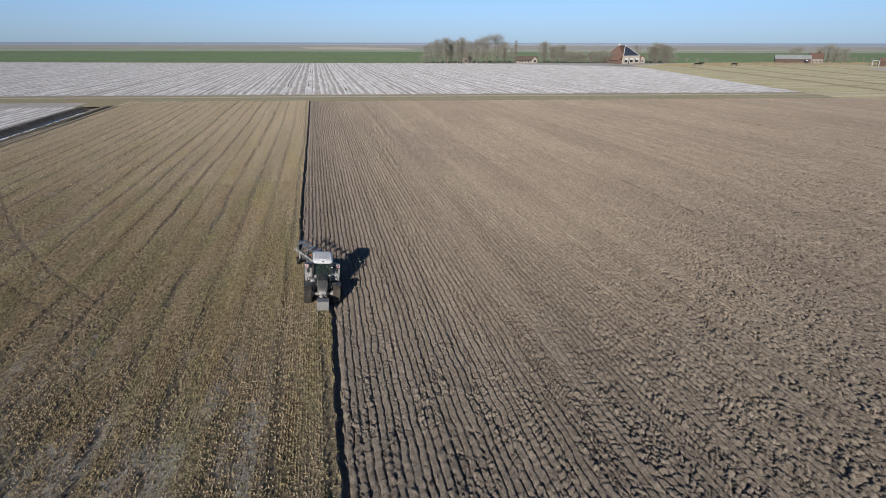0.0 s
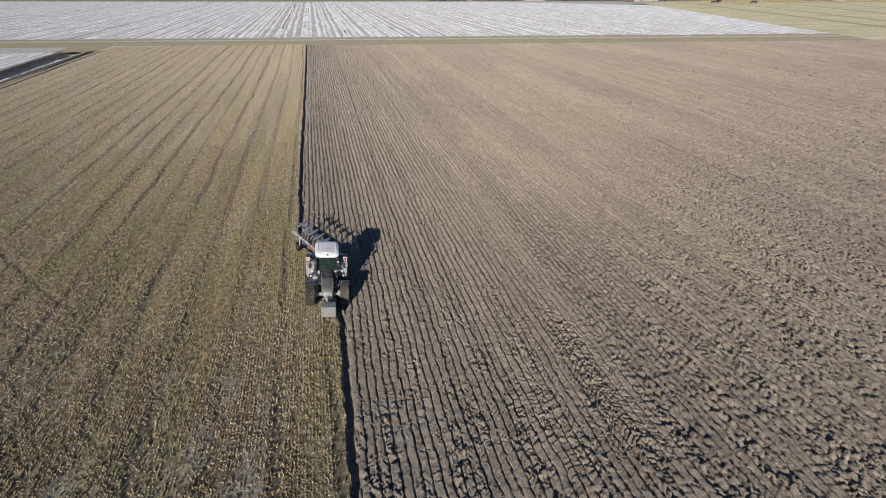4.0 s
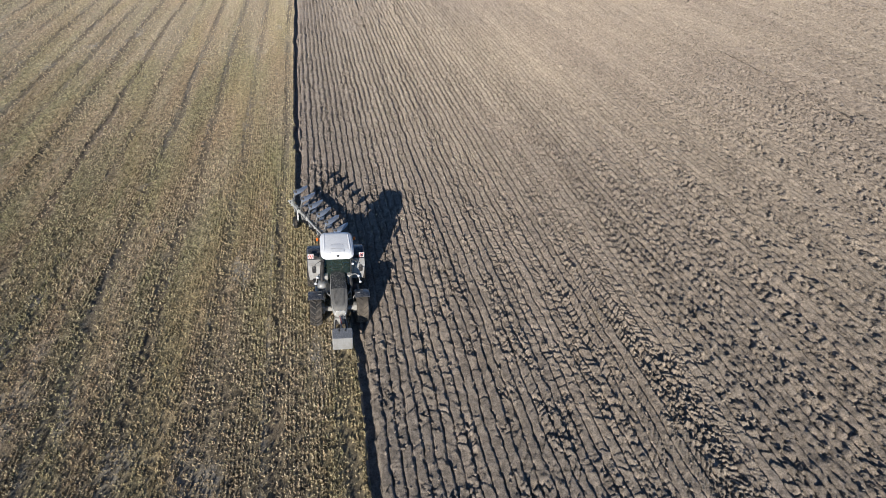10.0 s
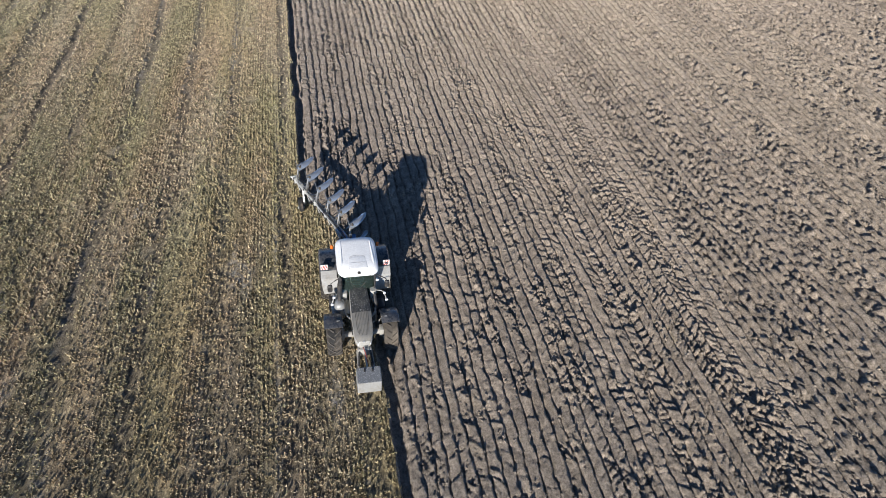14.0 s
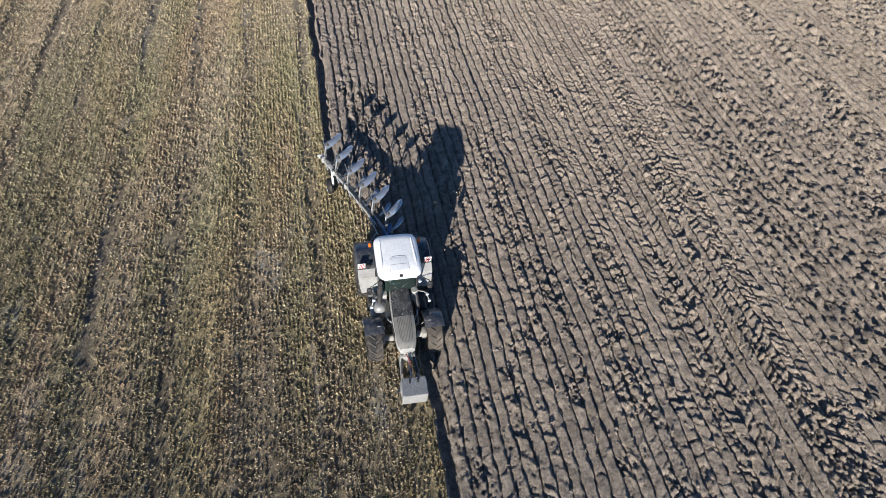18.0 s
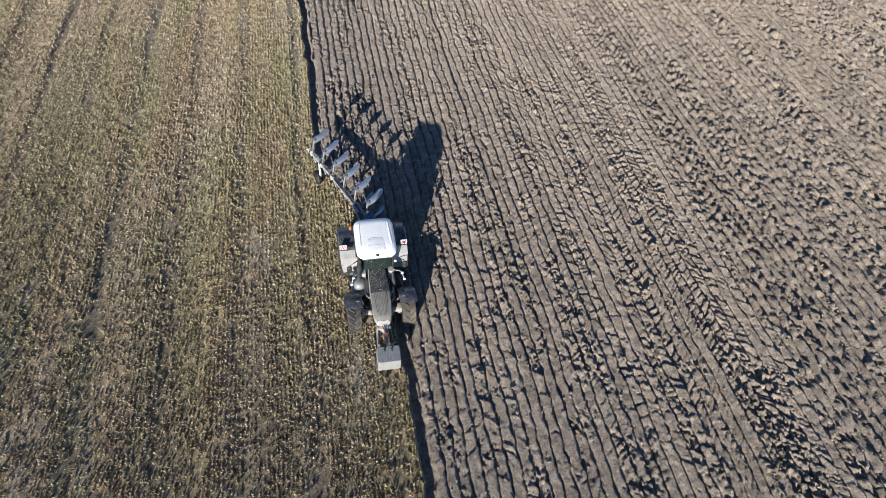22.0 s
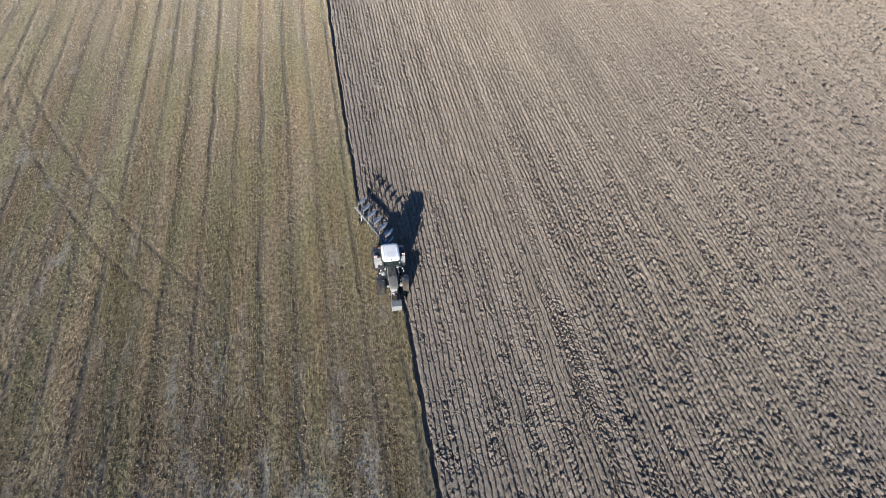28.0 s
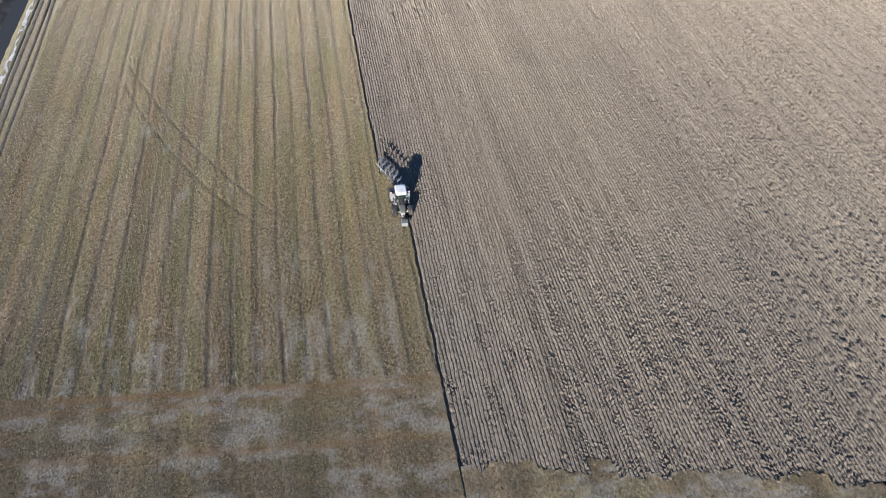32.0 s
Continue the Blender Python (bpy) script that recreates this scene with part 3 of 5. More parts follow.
stub = new("stubble_field", grid("stubble_field", np.concatenate([np.arange(-65, -47, 0.5), np.arange(-47, -26, 0.18), np.arange(-26, 0.9, 0.125)]),
           np.concatenate([np.arange(-160, -50, 5.0), np.arange(-50, 56, 0.42), np.arange(56, 186, 2.0)]), stubble_h, STUBBLE,
           lambda X, Y: (X < edge_x(Y) + 0.03) & (Y < far_y(X) - 2)))
chaff(stub.data)
trodden = new("trodden_headland", grid("trodden_headland", np.arange(-1, 90, 0.25), np.arange(-62, -33, 0.3), lambda X, Y: -0.10 + 0.10 * (vn(X / 0.3, Y / 0.4, 56) - 0.5) + 0.16 * np.clip(1 - np.abs(Y - plough_end(X)) / 0.9, 0, 1) * (vn(X / 0.4, Y / 0.5, 57) - 0.3), STUBBLE,
              lambda X, Y: (X > edge_x(Y) - 0.05) & (Y < plough_end(X) + 0.3)))
chaff(trodden.data)
tagged(trodden, "trodden brown headland strip where the furrows run out", "headland", kind="structure")
tagged(stub, "clay ground between drilled stubble rows with bare patches", "stubble field", kind="structure")
cut = new("furrow_wall", grid("furrow_wall", [0, 1, 2], np.arange(-60, 172, 0.3), lambda X, Y: X, SOIL))
co = np.empty(len(cut.data.vertices) * 3, np.float32)
cut.data.vertices.foreach_get("co", co)
co = co.reshape(-1, 3)
lay = co[:, 0].copy()
co[:, 0] = edge_x(co[:, 1]) + 0.05 * lay + 0.05 * (vn(co[:, 1] / 0.4, lay, 51) - 0.5)
co[:, 2] = 0.06 - 0.21 * lay
cut.data.vertices.foreach_set("co", co.ravel())
tagged(cut, "upright cut clay face of the open furrow", "furrow wall", kind="structure")


ROW = 0.167                  # drill row spacing


def tufts(name, dens, x0, x1, y0, y1, size, wide_, per, seed, thick=1.0, area=None):
    """Cut straw standing in drilled rows: tufts of a few short blades, thinner on lanes and bare patches, with some lying straws."""
    g = np.random.default_rng(seed)
    n = int(dens * (x1 - x0) * (y1 - y0))
    x, y = g.uniform(x0, x1, n), g.uniform(y0, y1, n)
    across = y < head_y(x)
    c = np.where(across, y - HEAD_B * x, x)
    pitch = ROW * thick
    snap = np.round(c / pitch) * pitch + g.normal(0, 0.024 * thick, n)
    x, y = np.where(across, x, snap), np.where(across, snap + HEAD_B * x, y)
    thin = np.maximum(np.maximum(lane(x, y), wheel_marks(x, y)) * 0.95, bare(x, y) * 0.6)
    thin = np.maximum(thin, 0.5 * np.clip((vn(x / 0.9, y / 45, 65) - 0.5) / 0.2, 0, 1) * (x > -26) * (x < -5))
    gap = vn(x / 0.35, y / 0.5, 61)
    ok = (g.uniform(0, 1, n) > thin) & (gap > 0.15) & ((x < edge_x(y) + 0.02) if area is None else area(x, y)) & (y < far_y(x) - 2.5) & (x > -59.6 - 0.022 * y)
    ok &= g.uniform(0, 1, n) > 0.3 * across
    x, y = x[ok], y[ok]
    k = len(x)
    tall = size * g.uniform(0.6, 1.25, k) * np.where(y < head_y(x), 0.6, 1.0) * (0.75 + 0.5 * vn(x / 1.4, y / 6, 66))
    x, y, tall = np.repeat(x, per), np.repeat(y, per), np.repeat(tall, per)
    k = len(x)
    a = g.uniform(0, 2 * math.pi, k)
    flat = g.uniform(0, 1, k) < 0.14
    lean = np.where(flat, g.uniform(1.3, 1.5, k), np.abs(g.normal(0.0, 0.34, k)))
    ln = tall * g.uniform(0.7, 1.15, k) * np.where(flat, 1.3, 1.0)
    w = wide_ * g.uniform(0.6, 1.3, k) * np.where(flat, 0.6, 1.0)
    r = 0.03 * thick * np.sqrt(g.uniform(0, 1, k))
    b = g.uniform(0, 2 * math.pi, k)
    base = np.stack([x + r * np.cos(a), y + 1.5 * r * np.sin(a), g.uniform(-0.03, 0.02, k) - (0.0 if area is None else 0.08)], 1)
    side = np.stack([np.cos(b) * w, np.sin(b) * w, 0 * w], 1)
    tip = base + np.stack([np.cos(a) * np.sin(lean) * ln, np.sin(a) * np.sin(lean) * ln, np.cos(lean) * ln], 1)
    tip[:, 2] += np.where(flat, 0.04, 0.0)
    co = np.stack([base - side, tip + 0.5 * side, base + side], 1).reshape(-1, 3)
    ob = new(name, raw_mesh(name, co, np.arange(3 * k).reshape(-1, 3), STRAW))
    return tagged(ob, "short pale straw and weed tufts standing in drilled rows", "stubble", kind="stuff")


tufts("stubble_straw", 96, -27, 0.5, -11, 24, 0.12, 0.036, 4, 71)
tufts("stubble_straw", 70, -27, 0.5, 24, 44, 0.12, 0.045, 3, 78)
tufts("stubble_straw", 76, -30, 0.5, -38, -11, 0.12, 0.042, 3, 72)
tufts("stubble_straw", 36, -64, -30, -50, -11, 0.13, 0.05, 3, 76, 1.5)
tufts("stubble_straw", 60, -30, 0.5, -50, -38, 0.13, 0.045, 3, 77, 1.5)
tufts("stubble_straw", 28, -62, -27, -11, 44, 0.14, 0.05, 3, 73, 1.5)
tufts("stubble_straw", 20, -66, -1.5, 44, 90, 0.15, 0.065, 2, 74, 1.5)
tufts("stubble_straw", 8, -66, -1.5, 90, 174, 0.20, 0.11, 2, 75, 3.0)

tufts("stubble_straw", 16, 0.5, 60, -52, -34, 0.11, 0.05, 3, 79, 1.5, lambda x, y: (y < plough_end(x)) & (vn(x / 2.2, y / 1.1, 58) > 0.4))

# loose clods on the turned slices
g = np.random.default_rng(81)
n = 34000
cx, cy = g.uniform(-2.0, 34, n), g.uniform(-14, 46, n)
cx[22000:], cy[22000:] = g.uniform(-2.0, 60, 12000), g.uniform(-46, 70, 12000)
ok = (cx > edge_x(cy) + 0.3) & (vn(cx / 2.6, cy / 4.5, 15) > g.uniform(0.0, 0.75, n))
cx, cy = cx[ok], cy[ok]
n = len(cx)
r = 0.02 + 0.075 * g.uniform(0, 1, n) ** 3
cz = ploughed(cx, cy) + 0.3 * r
unit = np.array([(1, 0, 0), (-1, 0, 0), (0, 1, 0), (0, -1, 0), (0, 0, 1), (0, 0, -1)], float)
pts = unit[None] * (r[:, None, None] * g.uniform(0.6, 1.4, (n, 6, 1))) + g.normal(0, 0.25, (n, 6, 3)) * r[:, None, None]
pts[..., 2] *= 0.8
pts += np.stack([cx, cy, cz], 1)[:, None]
octa = np.array([(0, 2, 4), (2, 1, 4), (1, 3, 4), (3, 0, 4), (2, 0, 5), (1, 2, 5), (3, 1, 5), (0, 3, 5)])
fc = (octa[None] + 6 * np.arange(n)[:, None, None]).reshape(-1, 3)
tagged(new("clods", raw_mesh("clods", pts.reshape(-1, 3), fc, SOIL)), "loose broken clods of clay on the furrow slices", "clods", kind="stuff")

# ---- kit for building things ----
def part(name, bm, mat, parent=None, label="", at=None, smooth=True):
    me = bpy.data.meshes.new(name)
    bmesh.ops.recalc_face_normals(bm, faces=bm.faces)
    if smooth:
        for f in bm.faces:
            f.smooth = True
        for e in bm.edges:
            if len(e.link_faces) == 2 and e.calc_face_angle(0) > 0.7:
                e.smooth = False
    bm.to_mesh(me)
    bm.free()
    me.materials.append(mat)
    ob = new(name, me)
    if parent is not None:
        ob.parent = parent
    if at is not None:
        ob.matrix_basis = at
    if label:
        ob["label"] = label
    return ob


def again(ob, at, parent=None):
    """Another piece on the same mesh."""
    c = new(ob.name.split(".")[0], ob.data)
    c.parent = parent or ob.parent
    c.matrix_basis = at
    return c


def thing(name, at, label, category, group=""):
    e = new(name)
    e.empty_display_size = 0.3
    e.matrix_basis = at
    return tagged(e, label, category, group)


def rbox(x0, x1, y0, y1, z0, z1, bevel=0.02, seg=2):
    bm = bmesh.new()
    bmesh.ops.create_cube(bm, size=1)
    bmesh.ops.transform(bm, verts=bm.verts, matrix=Matrix.LocRotScale(((x0 + x1) / 2, (y0 + y1) / 2, (z0 + z1) / 2), None, (x1 - x0, y1 - y0, z1 - z0)))
    if bevel:
        bmesh.ops.bevel(bm, geom=bm.edges[:], offset=bevel, segments=seg, affect="EDGES", profile=0.5)
    return bm


def loft(rings, bm=None, closed=True, caps=True):
    """Skins rings of points into one body."""
    bm = bm or bmesh.new()
    vs = [[bm.verts.new(p) for p in r] for r in rings]
    n = len(rings[0])
    for a, b in zip(vs, vs[1:]):
        for i in range(n if closed else n - 1):
            j = (i + 1) % n
            bm.faces.new((a[i], a[j], b[j], b[i]))
    if caps and closed:
        bm.faces.new(vs[0][::-1])
        bm.faces.new(vs[-1])
    return bm


def oval(cx, cy, hx, hy, n=20, power=4.0):
    """A rounded rectangle as points (u, v)."""
    out = []
    for i in range(n):
        a = 2 * math.pi * (i + 0.5) / n
        c, s = math.cos(a), math.sin(a)
        out.append((cx + hx * math.copysign(abs(c) ** (2 / power), c), cy + hy * math.copysign(abs(s) ** (2 / power), s)))
    return out


def tube(points, radius, n=8, bm=None):
    """A round bar along a bent line."""
    pts = [Vector(p) for p in points]
    rings = []
    for i, p in enumerate(pts):
        d = (pts[min(i + 1, len(pts) - 1)] - pts[max(i - 1, 0)]).normalized()
        u = d.orthogonal().normalized() if abs(d.z) > 0.9 else d.cross(Vector((0, 0, 1))).normalized()
        w = d.cross(u)
        r = radius[i] if isinstance(radius, (list, tuple)) else radius
        rings.append([p + r * (math.cos(2 * math.pi * k / n) * u + math.sin(2 * math.pi * k / n) * w) for k in range(n)])
    return loft(rings, bm)


def bar(a, b, w, h, bm=None, bevel=0.0):
    """A square bar from a to b."""
    a, b = Vector(a), Vector(b)
    d = (b - a).normalized()
    u = d.cross(Vector((0, 0, 1)))
    u = Vector((1, 0, 0)) if u.length < 1e-3 else u.normalized()
    v = d.cross(u)
    ring = lambda p: [p + u * w / 2 + v * h / 2, p - u * w / 2 + v * h / 2, p - u * w / 2 - v * h / 2, p + u * w / 2 - v * h / 2]
    bm = loft([ring(a), ring(b)], bm)
    return bm


def lathe(profile, n=32):
    """Turns (x, r) points round the x axis."""
    bm = bmesh.new()
    rings = [[bm.verts.new((x, r * math.cos(2 * math.pi * i / n), r * math.sin(2 * math.pi * i / n))) for i in range(n)] for x, r in profile]
    for a, b in zip(rings, rings[1:]):
        for i in range(n):
            j = (i + 1) % n
            bm.faces.new((a[i], a[j], b[j], b[i]))
    return bm


def arch(cy, cz, r, a0, a1, x0, x1, thick=0.04, n=14, lip=0.07):
    """A mudguard: an arc round the x axis, with turned-down rims."""
    rings = []
    for i in range(n + 1):
        a = radians(a0 + (a1 - a0) * i / n)
        dy, dz = math.cos(a), math.sin(a)
        at = lambda x, rr: (x, cy + rr * dy, cz + rr * dz)
        rings.append([at(x0, r - lip), at(x0, r), at(x0 + 0.05, r + thick), at(x1 - 0.05, r + thick), at(x1, r), at(x1, r - lip), at(x1 - 0.03, r - lip), at(x1 - 0.05, r), at(x0 + 0.05, r), at(x0 + 0.03, r - lip)])
    return loft(rings)

# ---- surrounding land ----
def sheet(name, corners, z, mat, label, category="field", steps=1):
    bm = bmesh.new()
    bm.faces.new([bm.verts.new((x, y, z)) for x, y in corners])
    me = bpy.data.meshes.new(name)
    bm.to_mesh(me)
    bm.free()
    me.materials.append(mat)
    return tagged(new(name, me), label, category, kind="structure")


def skew(x0, x1, d0, d1):
    """A strip along the far end of the field."""
    return [(x0, far_y(x0) + d0), (x1, far_y(x1) + d0), (x1, far_y(x1) + d1), (x0, far_y(x0) + d1)]


sheet("marsh", [(-4900, 640), (4900, 300), (4900, 4950), (-4900, 4950)], -0.30, MARSH, "salt marsh and mudflats paled by painted distance haze", "marsh")
sheet("far_verge", skew(-900, 900, -4, 33), -0.16, VERGE, "dry yellow grass verge along the field end", "verge")
sheet("far_track", skew(-900, 225, 12.5, 17), -0.10, TRACKWAY, "pale earth track across the field end", "track")
sheet("drain", skew(-60, 700, 3.0, 4.6), -0.12, MARSH_GREEN, "narrow green grass line beside the track", "grass line")
sheet("bed_field", [(-900, far_y(-900) + 21), (212, far_y(212) + 23), (285, 430), (200, 540), (-40, 585), (-900, 790)], -0.12, BED_SOIL, "pale dry soil of a field in beds", "field")
sheet("meadow", [(200, far_y(200) - 4), (900, far_y(900) - 4), (900, 420), (620, 545), (470, 560), (290, 452), (262, 360)], -0.11, MEADOW, "dry winter meadow, yellow-green", "meadow")
for k, (d, w) in enumerate(((0, 2.6), (26, 1.5), (60, 2.0), (95, 1.5))):
    sheet("meadow_path", [(248 + d, 165 - 0.05 * d), (252 + d + w, 165 - 0.05 * d), (334 + 1.5 * d + w, 440), (331 + 1.5 * d, 440)], -0.08 + 0.005 * k, VERGE, "pale worn path through the meadow", "path")
sheet("dark_plot", [(430, 318), (900, 250), (900, 330), (470, 372)], -0.07, BED_SOIL, "small plot of dark tilled soil", "field")
sheet("wheat_field", [(-2500, 1180), (-325, 668), (-32, 590), (210, 545), (640, 470), (2500, 300), (2500, 640), (760, 1085), (180, 1300), (-620, 1480), (-2500, 1900)], -0.06, GREEN, "broad band of green winter wheat", "field")
sheet("wheat_margin", [(-2500, 1160), (-325, 655), (-32, 579), (120, 552), (120, 560), (-32, 588), (-325, 668), (-2500, 1180)], -0.05, VERGE, "pale margin along the green wheat", "field margin")
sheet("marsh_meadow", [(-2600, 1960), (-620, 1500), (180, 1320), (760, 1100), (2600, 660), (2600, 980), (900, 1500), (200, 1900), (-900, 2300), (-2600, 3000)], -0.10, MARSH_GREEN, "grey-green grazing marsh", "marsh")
sheet("sand_plot", [(-30, 2000), (160, 1720), (300, 1720), (330, 2150), (150, 2700), (-60, 2600)], -0.04, SAND, "pale stubble plot in the marsh", "field")
sheet("pale_strip", [(-2600, 3150), (-700, 2420), (-700, 2520), (-2600, 3300)], -0.05, SAND, "pale strip of marsh land", "marsh")
for x0, x1, y0, y1, w, mat in ((-2600, 300, 2250, 1560, 26, SAND), (-1500, 900, 2700, 1900, 40, MARSH_GREEN), (-300, 2600, 1830, 1120, 22, SAND), (200, 2600, 2300, 1500, 60, MARSH_GREEN), (-2600, -500, 2480, 1950, 30, MARSH_GREEN), (-900, 1400, 3300, 2600, 60, SAND)):
    sheet("pale_strip", [(x0, y0), (x1, y1), (x1, y1 + w), (x0, y0 + 1.4 * w)], -0.03, mat, "thin strip of marsh land", "marsh")
sheet("pale_strip", [(420, 1600), (2600, 930), (2600, 990), (420, 1690)], -0.05, SAND, "pale strip of marsh land", "marsh")

# long raised beds, pale and dried on top
g = np.random.default_rng(91)
co, fc = [], []
for x in np.arange(-560, 282, 2.5):
    x += 0.5 * g.normal()
    y0 = far_y(x) + 22 + 6 * g.random()
    y1 = 575 - 0.24 * x - 14 * g.random() if x < 150 else 545 - 0.9 * (x - 150) - 8 * g.random()
    if x > 210:
        y0 = max(y0, 176 + (x - 210) * 3.45)
    if y1 < y0 + 15:
        continue
    n = max(3, int((y1 - y0) / 14))
    w = 0.6 + 0.4 * g.random()
    b = len(co)
    for i in range(n + 1):
        y = y0 + (y1 - y0) * i / n
        j = 0.22 * g.normal()
        ww = w * (0.75 + 0.4 * g.random())
        co += [(x + j - ww, y, -0.10), (x + j - ww * 0.8, y, -0.03), (x + j + ww * 0.8, y, -0.03), (x + j + ww, y, -0.10)]
    for i in range(n):
        for k in range(3):
            a = b + 4 * i + k
            fc.append((a, a + 1, a + 5, a + 4))
for x in np.arange(-200, -76, 2.4):
    b = len(co)
    for i in range(41):
        y = -60 + 5.6 * i
        j = 0.25 * g.normal()
        co += [(x + j - 0.8, y, -0.10), (x + j - 0.6, y, -0.03), (x + j + 0.6, y, -0.03), (x + j + 0.8, y, -0.10)]
    for i in range(40):
        for k in range(3):
            a = b + 4 * i + k
            fc.append((a, a + 1, a + 5, a + 4))
tagged(new("raised_beds", raw_mesh("raised_beds", np.array(co), np.array(fc), FLEECE)), "long pale raised beds with ragged edges", "beds", kind="stuff")
sheet("side_field", [(-900, -400), (-63.6, -400), (-76.3, 179), (-900, 295)], -0.12, BED_SOIL, "pale dry soil beyond the ditch", "field")
sheet("behind_land", [(-72, -400), (900, -400), (900, -57), (-1, -57), (-1, -130), (-72, -130)], -0.12, VERGE, "dry grass behind the headland", "verge")

sheet("corner_verge", [(-78, 163.5), (-58, 166), (-58, 178), (-78, 181)], -0.09, VERGE, "trodden grass at the ditch end", "verge")
# the ditch along the stubble: dark far bank, water, grassy near bank
ditch_y = np.concatenate([np.arange(-130, 150, 1.0), np.arange(150, 169, 0.5)])


def ditch_h(X, Y):
    c = X + 0.022 * Y
    mid = np.clip((np.abs(c + 68.6 + 0.2 * np.sin(Y / 7)) - 1.0) / 2.2, 0, 1)
    end = np.clip((Y - 164) / 5, 0, 1)
    return -1.15 * (1 - mid ** 1.2) * (1 - end) + 0.10 * (vn(X / 0.7, Y / 0.9, 95) - 0.5) - 0.04


far_bank = new("ditch_bank", grid("ditch_bank", np.arange(-76.6, -66.9, 0.3), ditch_y, ditch_h, MUD, lambda X, Y: (X + 0.022 * Y < -68.2) & (X + 0.022 * Y > -72.6)))
tagged(far_bank, "dark bare mud bank of the ditch", "ditch bank", kind="structure")
near_bank = new("ditch_bank", grid("ditch_bank_grass", np.arange(-72.0, -59.0, 0.25), ditch_y, ditch_h, VERGE, lambda X, Y: (X + 0.022 * Y > -68.3) & (X + 0.022 * Y < -63.4)))
tagged(near_bank, "yellow grassy bank of the ditch", "ditch bank", kind="structure")
sheet("ditch_water", [(-67.2, -130), (-64.2, -130), (-70.7, 163), (-73.7, 163)], -1.0, WATER, "still grey water in the ditch", "water")
for x, w in ((-60.6, 0.5), (-61.8, 0.4), (-63.2, 0.55), (-64.1, 0.35)):
    bm = bmesh.new()
    rows = [[bm.verts.new((x - 0.022 * y + k * w / 2 + 0.12 * math.sin(y / 9 + x), y, 0.085 - 0.03 * abs(k))) for k in (-1, 0, 1)] for y in range(-120, 166, 3)]
    for a, b in zip(rows, rows[1:]):
        for i in range(2):
            bm.faces.new((a[i], a[i + 1], b[i + 1], b[i]))
    me = bpy.data.meshes.new("wheel_rut")
    bm.to_mesh(me)
    bm.free()
    me.materials.append(MUD)
    tagged(new("wheel_rut", me), "dark wheel rut along the field edge", "wheel rut", kind="structure")
frost = new("pale_grass", grid("pale_grass", np.arange(-68.9, -61.0, 0.14), np.arange(-60, 163, 0.5), lambda X, Y: ditch_h(X, Y) + 0.05, FLEECE,
            lambda X, Y: (np.abs(X + 0.022 * Y + 65.0) < 0.15 + 0.55 * vn(Y / 2.5, X * 0, 97)) & (vn(X / 0.5, Y / 1.2, 98) > 0.42)))
tagged(frost, "pale ragged patches of dry mown grass on the bank", "dry grass", kind="stuff")

# the sea on the horizon: an upright band with haze in its colour
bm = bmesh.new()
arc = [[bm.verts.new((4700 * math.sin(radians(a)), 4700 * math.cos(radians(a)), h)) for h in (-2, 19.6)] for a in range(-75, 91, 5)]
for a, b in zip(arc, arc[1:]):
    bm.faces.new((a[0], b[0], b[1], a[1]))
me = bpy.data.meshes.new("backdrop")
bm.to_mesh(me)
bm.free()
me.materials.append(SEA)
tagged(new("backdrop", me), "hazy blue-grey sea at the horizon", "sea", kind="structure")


# ---- bare winter trees ----
def tree_mesh(name, seed, height, spread, slim, twigs, bark, twig_mat, limbs=11, base=0.25):
    g = random.Random(seed)
    e = new(name)
    bm = bmesh.new()
    lean = [Vector((g.gauss(0, 0.02) * height * f, g.gauss(0, 0.02) * height * f, height * f)) for f in (0, 0.15, 0.35, 0.55, 0.75, 0.92)]
    tube(lean, [height * r for r in (0.018, 0.014, 0.011, 0.008, 0.005, 0.002)], 7, bm)
    ends = []
    for i in range(limbs):
        f = base + (0.92 - base) * (i + g.random() * 0.6) / limbs
        p0 = Vector((0, 0, height * f))
        a = 2.4 * i + g.uniform(-0.5, 0.5)
        reach = spread * (1.05 - 0.75 * abs(f - 0.5)) * g.uniform(0.6, 1.1)
        p1 = p0 + Vector((math.cos(a) * reach * 0.5, math.sin(a) * reach * 0.5, reach * (0.35 + slim)))
        p2 = p0 + Vector((math.cos(a) * reach, math.sin(a) * reach, reach * (0.6 + 2 * slim)))
        p2.z = min(p2.z, height)
        tube([p0, p1, p2], [height * 0.006, height * 0.004, height * 0.0015], 5, bm)
        ends += [(p0, p1, p2)]
    part("trunk", bm, bark, e)
    co = []
    for i in range(twigs):
        p0, p1, p2 = g.choice(ends)
        f = g.random() ** 0.7
        p = p1.lerp(p2, f) if g.random() < 0.7 else p0.lerp(p1, f)
        d = Vector((g.gauss(0, 1), g.gauss(0, 1), abs(g.gauss(0.6, 0.6)) + slim)).normalized()
        ln = height * g.uniform(0.04, 0.13)
        s = d.cross(Vector((g.gauss(0, 1), g.gauss(0, 1), g.gauss(0, 1)))).normalized() * g.uniform(0.025, 0.07)
        q = p + Vector((g.gauss(0, 1), g.gauss(0, 1), g.gauss(0, 1))) * spread * 0.17
        co += [q - s, q + s, q + d * ln]
    me = raw_mesh("crown", np.array(co), np.arange(3 * twigs).reshape(-1, 3), twig_mat)
    c = new("crown", me)
    c.parent = e
    return e


